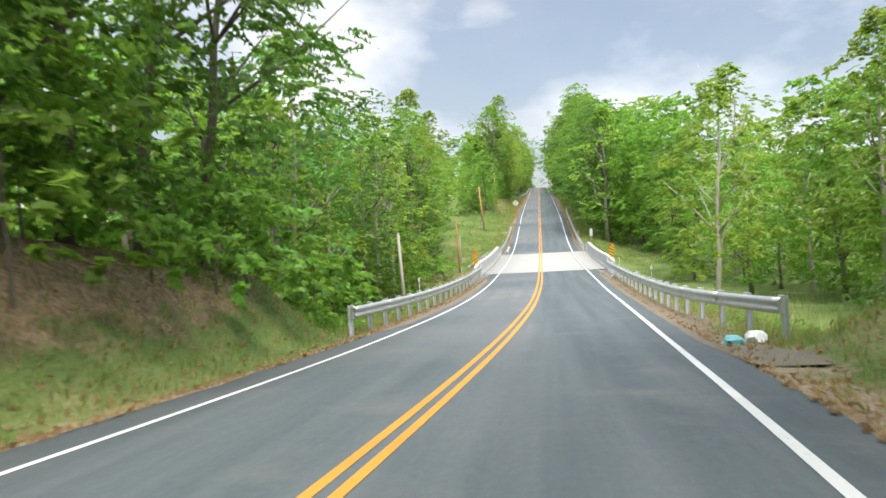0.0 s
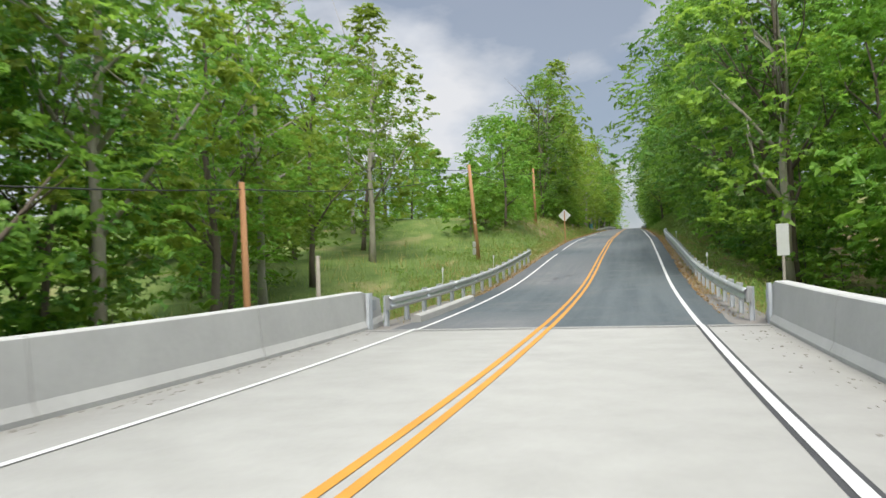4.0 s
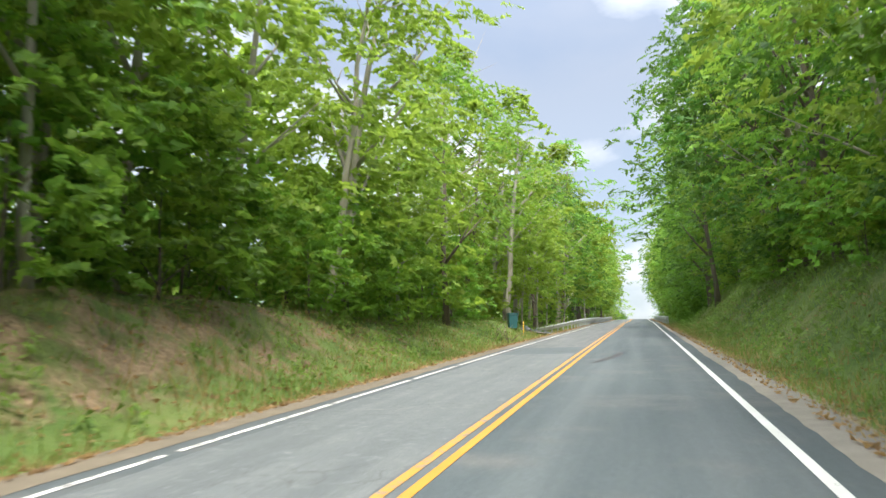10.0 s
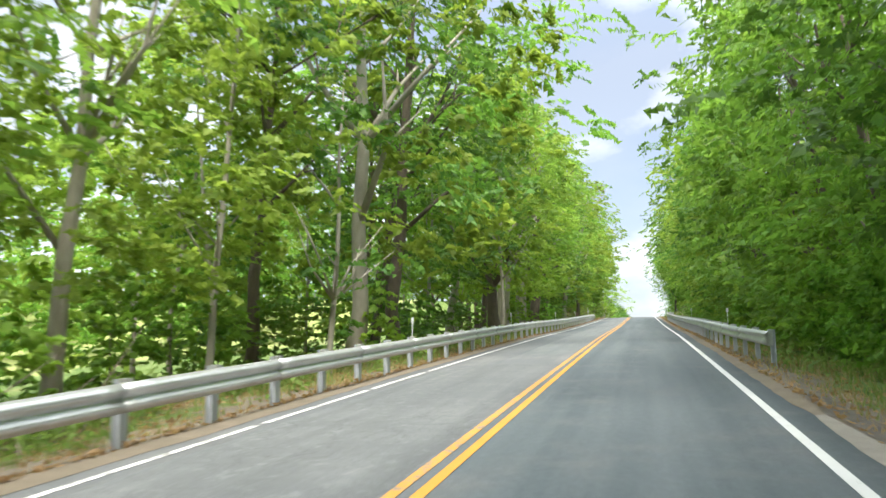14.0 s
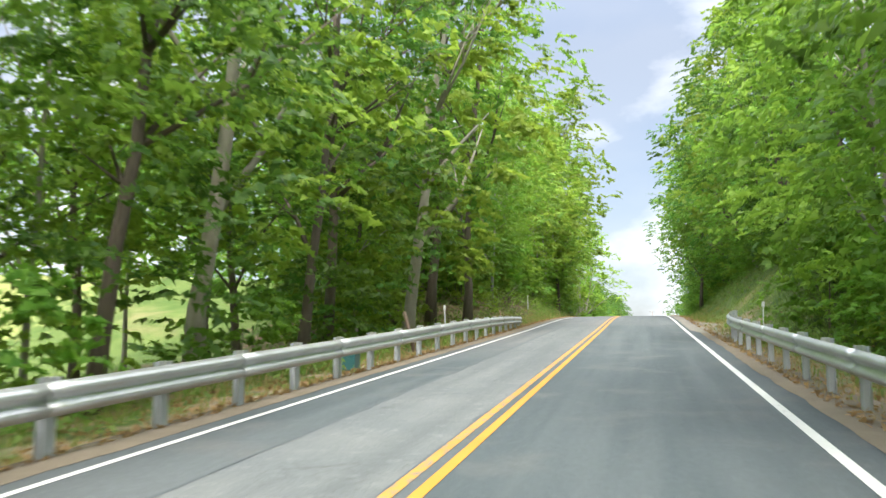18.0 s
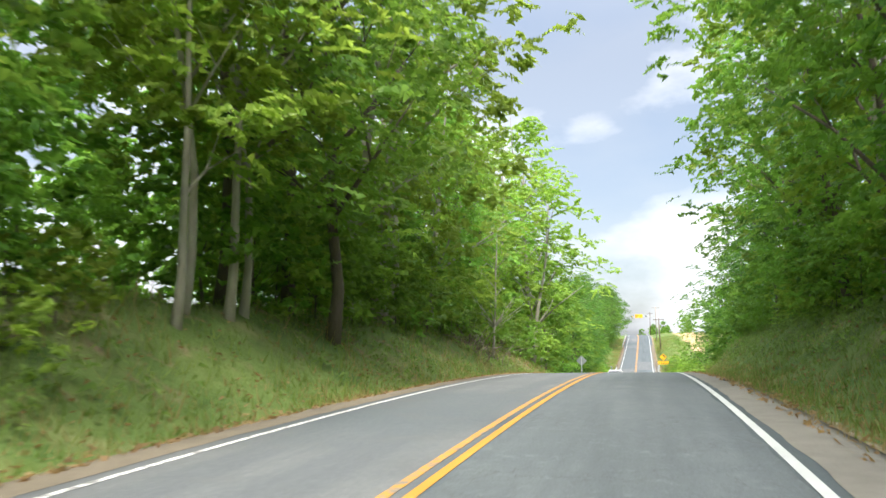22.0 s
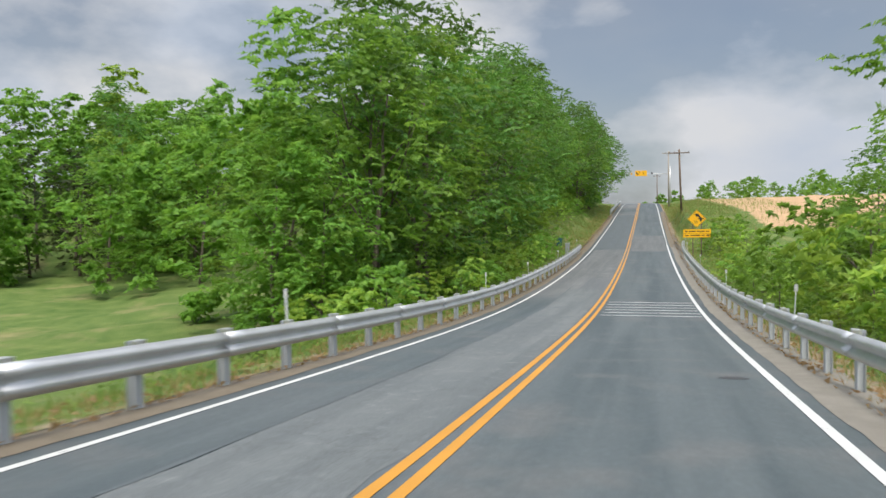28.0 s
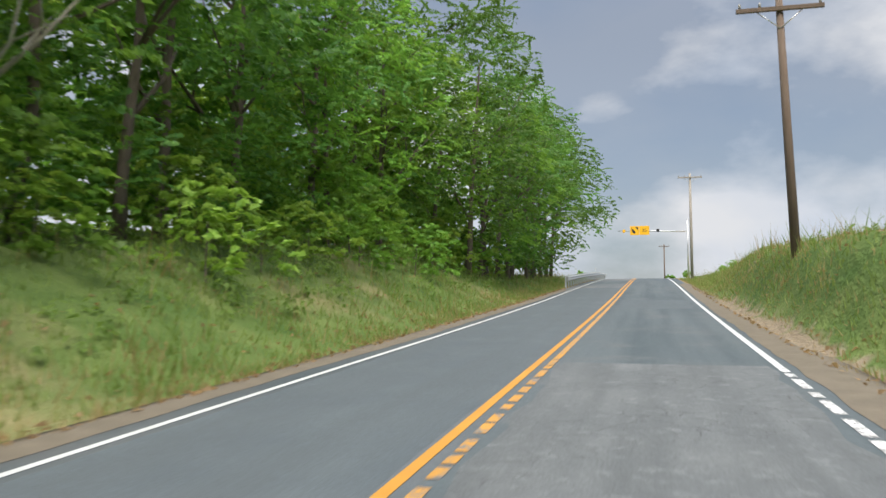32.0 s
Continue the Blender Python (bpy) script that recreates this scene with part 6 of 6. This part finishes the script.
# meadow edge and far woods
back_row(-1, 522, 566, 1.5, 28, 46, 9, 12, .2, 100, .34)
back_row(-1, 536, 560, 1.8, 44, 62, 10, 13, .1, 100, .34)
for cx_, cy_, cs_ in ((-43.0, 531.0, 1.0), (-45.5, 533.5, 1.15), (-47.0, 530.0, .9), (-49.5, 534.0, 1.1)):
    tree("cedar", cx_, cy_, cx_ * 40, cs_, int(cy_))
tree(E_, -12.4, 483.5, 0, .5, 2)
tree(E_, -12.6, 590, 60, .9, 1)
tree(E_, -9.6, 589, 20, .85, 0)
tree(D_, -10.8, 584, 100, .9, 2)
tree(T_, -13.4, 596, 10, .85, 2)
tree(E_, -10.6, 502.5, 140, .66, 3)
tree(E_, -8.8, 510, 220, .8, 1)
back_row(-1, 540, 620, 4.0, 36, 56, 11, 15, .2)
tree(E_, -9.6, 505, 20, .98, 0)
tree(E_, -12.6, 502.5, 90, .62, 1)
tree(E_, -14.8, 508, 10, .8, 2)
for k, (cx, cy) in enumerate(((-30, 527), (-34, 533), (-39, 529), (-43, 537), (-36, 541), (-48, 544), (-27, 535), (-53, 550))):
    tree((E_, D_)[k % 2], cx, cy, k * 50, .82, k)
for cx, cy in ((-62, 540), (-66, 547), (-60, 551), (-70, 556)):
    tree("cedar", cx, cy, cx * 7, 1.1, cy)
back_row(1, 745, 800, 1.3, 14, 110, 8, 12, .0, 80, .38)
back_row(1, 740, 800, 7.0, -2, 12, 4, 7, .0)
back_row(-1, 730, 800, 6.0, 2, 40, 5, 8, .0)
for key, name, label in (("leaf", "woods", "mass of green trees deeper in the woods"), ("leaf_pale", "pale_woods", "mass of light green trees deeper in the woods")):
    C, N, T, L = (np.concatenate(v) for v in zip(*BACK[key]))
    wood = new(name, leaves_mesh(name, C, N, T, L, M[key], .68))
    tagged(wood, label, "woods", kind="stuff")


# ---- grass: blades too many to count ----
def blades(name, label, mat, count, seed, dmin, dmax, hmin, hmax, power, pick=None, width=.028):
    rng = np.random.default_rng(seed)
    y = rng.uniform(-12, 640, count)
    s = np.where(rng.random(count) < .5, -1, 1)
    d = dmin + (dmax - dmin) * rng.random(count) ** power
    x = road_x(y) + np.where(s < 0, EDGE_L - d, EDGE_R + d)
    keep = (y < BRIDGE[0] - 2) | (y > BRIDGE[1] + 2)
    if pick is not None:
        keep &= pick(x, y, s, d, rng)
    if mat is M["grass"]:
        keep &= (d > .75 * np.where(s < 0, bare(y, BARE_L), bare(y, BARE_R))) | (rng.random(count) < .35)
    keep &= wave(x, y, 3.1) + rng.normal(size=count) * .5 > -.35
    x, y, d = x[keep], y[keep], d[keep]
    k = len(x)
    z = land(x, y) - .03
    h = rng.uniform(hmin, hmax, k) * (1 + .35 * wave(x, y, 1.3)) * np.clip(.45 + d / 2.2, .45, 1)
    a = rng.uniform(0, 6.28, k)
    w = width * rng.uniform(.6, 1.5, k)
    b = rng.normal(size=(k, 2)) * (h * .32)[:, None]
    P0 = np.stack([x - np.cos(a) * w, y - np.sin(a) * w, z], 1)
    P1 = np.stack([x + np.cos(a) * w, y + np.sin(a) * w, z], 1)
    P2 = np.stack([x + b[:, 0], y + b[:, 1], z + h], 1)
    V = np.stack([P0, P1, P2], 1).reshape(-1, 3)
    ob = mesh_object(name, V, np.arange(3 * k).reshape(-1, 3), mat)
    return tagged(ob, label, "grass", kind="stuff")


blades("grass", "uneven green grass on verges and banks", M["grass"], 360000, 5, .35, 7.0, .10, .34, 1.3, None, .017)
blades("dry_grass", "tan dry grass along the road edge", M["dry"], 120000, 6, .15, 2.4, .06, .30, 1.5, None, .014)
blades("edge_tufts", "dry and green tufts straggling over the road edge", M["dry"], 90000, 12, .0, 1.1, .05, .22, 1.0, lambda x, y, s, d, r: (wave(x, y, 4.1) > -.1) & ((y < 50) | (y > 90)), .012)
blades("field_grass", "tan seeding grass over the open slopes by the bridge", M["dry"], 46000, 13, 2.0, 15, .35, .9, 1.0,
       lambda x, y, s, d, r: (((s > 0) & (y > 18) & (y < 104)) | ((s < 0) & (y > 90) & (y < 132))) & (wave(x, y, 1.1) > -.15), .013)
blades("tall_grass", "tall seeding grass on open verges", M["grass"], 60000, 7, 1.0, 16, .35, .85, 1.0,
       lambda x, y, s, d, r: ((s < 0) & (y > 92) & (y < 168)) | ((s > 0) & (y > 546)) | ((s > 0) & (y > 15) & (y < 100)) | ((y > 545) & (d < 6)), .014)
blades("tall_dry_grass", "tall tan seeding grass in tufts on the bank", M["dry"], 60000, 8, 1.2, 7.5, .35, .95, 1.0,
       lambda x, y, s, d, r: (((s < 0) & (y > 136) & (y < 170)) | ((s < 0) & (y > 92) & (y < 120)) | ((s > 0) & (y > 20) & (y < 100)) | ((y > 425) & (y < 460)) | ((s < 0) & (y > 174) & (y < 210)) | ((s < 0) & (y > 352) & (y < 425)) | (y > 538)) & (wave(x, y, 2.3) > .05), .012)

# ---- broad-leaved weeds: side, from, to, nearest, furthest, height, clumps to the square metre ----
WEEDS = ((-1, 20, 57, .9, 6, .45, 4), (1, 14, 57, 1.2, 6, .45, 3), (-1, 88, 135, 2.0, 9, .4, 1.5), (-1, 136, 166, 1.5, 6, .5, 3), (-1, 166, 206, 1.2, 4.6, .38, 4), (-1, 206, 236, 1.4, 8, .4, 4),
         (-1, 236, 346, .7, 6, .55, 5), (-1, 346, 388, 1.6, 6, .6, 5), (-1, 388, 456, 1.4, 5.5, .4, 3), (-1, 458, 545, .6, 5, .55, 4), (-1, 545, 606, 2.8, 8, .5, 4),
         (1, 88, 146, 1.2, 7, .45, 3), (1, 146, 252, 1.3, 7.5, .55, 6), (1, 252, 346, .9, 6, .5, 4), (1, 348, 450, 2.8, 7, .45, 4), (1, 452, 546, .8, 6, .55, 4), (1, 546, 580, 2.0, 6, .35, 1.5))


def weeds(seed):
    rng = np.random.default_rng(seed)
    C, N, T, L = [], [], [], []
    for sd, y0, y1, d0, d1, h, dense in WEEDS:
        k = int((y1 - y0) * (d1 - d0) * dense)
        y, d = rng.uniform(y0, y1, k), rng.uniform(d0, d1, k)
        x = road_x(y) + np.where(sd < 0, EDGE_L - d, EDGE_R + d)
        keep = wave(x, y, 2.6) + .5 * wave(x, y, .9) + rng.normal(size=k) * .25 > -.05
        for mx, my, mr in MOWN:
            keep &= np.hypot(x - mx, y - my) > mr
        x, y = x[keep], y[keep]
        k, q = len(x), 9
        az, up = rng.uniform(0, 6.28, (k, q)), rng.uniform(.1, 1, (k, q)) * (h * rng.uniform(.5, 1.35, k))[:, None]
        out = rng.uniform(.04, .24, (k, q))
        C.append(np.stack([x[:, None] + np.cos(az) * out, y[:, None] + np.sin(az) * out, land(x, y)[:, None] + up], -1).reshape(-1, 3))
        T.append(np.stack([np.cos(az), np.sin(az), rng.uniform(-.5, .5, (k, q))], -1).reshape(-1, 3))
        N.append((np.stack([np.cos(az) * .5, np.sin(az) * .5, np.ones((k, q))], -1) + rng.normal(size=(k, q, 3)) * .3).reshape(-1, 3))
        L.append(rng.uniform(.09, .22, k * q))
    me = leaves_mesh("weeds", *(np.concatenate(v) for v in (C, N, T, L)), M["weed"], .5)
    tagged(new("weeds", me), "rank green weeds on the banks and behind the rails", "weeds", kind="stuff")


weeds(31)

# ---- dead leaves and twigs along the road edge ----
def dead_leaves(count, seed):
    rng = np.random.default_rng(seed)
    y = rng.uniform(-10, 600, count)
    left = rng.random(count) < .5
    d = rng.uniform(0, 1, count) ** 1.8 * 4.5 - .05
    x = road_x(y) + np.where(left, EDGE_L - d, EDGE_R + d)
    lit = np.where(left, *side(y, LITTER))
    keep = ((y < BRIDGE[0] - 3) | (y > BRIDGE[1] + 3)) & (rng.random(count) < .25 + lit)
    x, y, d = x[keep], y[keep], d[keep]
    k = len(x)
    z = np.where(d < .05, road_z(y) - .02, land(x, y) + .015)
    C = np.stack([x, y, z + rng.uniform(0, .04, k)], 1)
    N = np.stack([rng.normal(size=k) * .6, rng.normal(size=k) * .6, np.ones(k)], 1)
    me = leaves_mesh("dead_leaves", C, N, rng.normal(size=(k, 3)), rng.uniform(.05, .15, k), M["dead"], .7)
    tagged(new("dead_leaves", me), "dead brown leaves strewn along the road edge", "leaf litter", kind="stuff")


dead_leaves(110000, 21)


# ---- tangles of dead branches ----
def brush_tangle(x, y, w, h, n, seed):
    rr = random.Random(seed)
    z = float(land(x, y))
    t = thing("brush_tangle", "tangle of dead grey-brown branches on the bank", "branches", "brush tangles", pose(x, y, z, 0, 0, 0))
    for _ in range(n):
        a = rr.uniform(0, 6.28)
        u, v = rr.gauss(0, w * .4), rr.gauss(0, w * .4)
        p = Vector((u, v, float(land(x + u, y + v)) - z - .05))
        d = Vector((math.cos(a), math.sin(a), rr.uniform(.2, 1.6))).normalized()
        ln = rr.uniform(.5, 1.1) * h
        q = p + d * ln * .5 + Vector((rr.gauss(0, .08), rr.gauss(0, .08), .05))
        e = q + (d + Vector((rr.gauss(0, .5), rr.gauss(0, .5), -.2))).normalized() * ln * .5
        r0 = rr.uniform(.012, .03)
        part("branch", shape(lambda b: bm_tube(b, [tuple(p), tuple(q), tuple(e)], [r0, r0 * .7, r0 * .25], 5)), M["twig"], t)


for k, (bx, by, bw, bh, bn) in enumerate(((-7.0, 415.5, 2.0, 2.6, 34), (-7.2, 419.5, 2.0, 2.8, 34), (-6.4, 246, 1.6, 2.0, 26), (-6.2, 251, 1.5, 1.8, 20), (-5.2, 217, 1.2, 1.2, 14), (-6.5, 358, 1.6, 2.6, 22), (5.4, 146.5, .9, .5, 8))):
    brush_tangle(bx, by, bw, bh, bn, 70 + k)


# ---- crumpled sheet at the rail end, leaning fence post ----
def crumpled_sheet(x, y, sx, sy, sz, seed):
    rr = random.Random(seed)
    bm = bmesh.new()
    bmesh.ops.create_icosphere(bm, subdivisions=3, radius=1.0)
    for v in bm.verts:
        k = 1 + .22 * math.sin(5 * v.co.x + seed) * math.cos(4 * v.co.y) + rr.uniform(-.07, .07)
        v.co = Vector((v.co.x * sx * k, v.co.y * sy * k, max(-.1, v.co.z * sz * k)))
    t = thing("crumpled_sheet", "crumpled dark grey-green plastic sheet at the rail end", "plastic sheet", "crumpled sheets", pose(x, y, float(land(x, y)), 0, 0, seed * 40))
    part("sheet", bm, M["sheet"], t)


crumpled_sheet(-4.55, 231.2, .42, .34, .26, 1)
crumpled_sheet(-5.3, 231.6, .55, .4, .34, 2)
crumpled_sheet(-5.9, 230.6, .5, .5, .3, 3)
post = thing("fence_post", "old dark wooden fence post leaning behind the rail", "post", "", pose(-4.75, 331.2, float(land(-4.75, 331.2)) - .1, 0, -14, 20))
part("shaft", shape(lambda b: bm_tube(b, [(0, 0, -.2), (.01, 0, .6), (0, .01, 1.3)], [.07, .062, .055], 9)), M["wood_dark"], post)
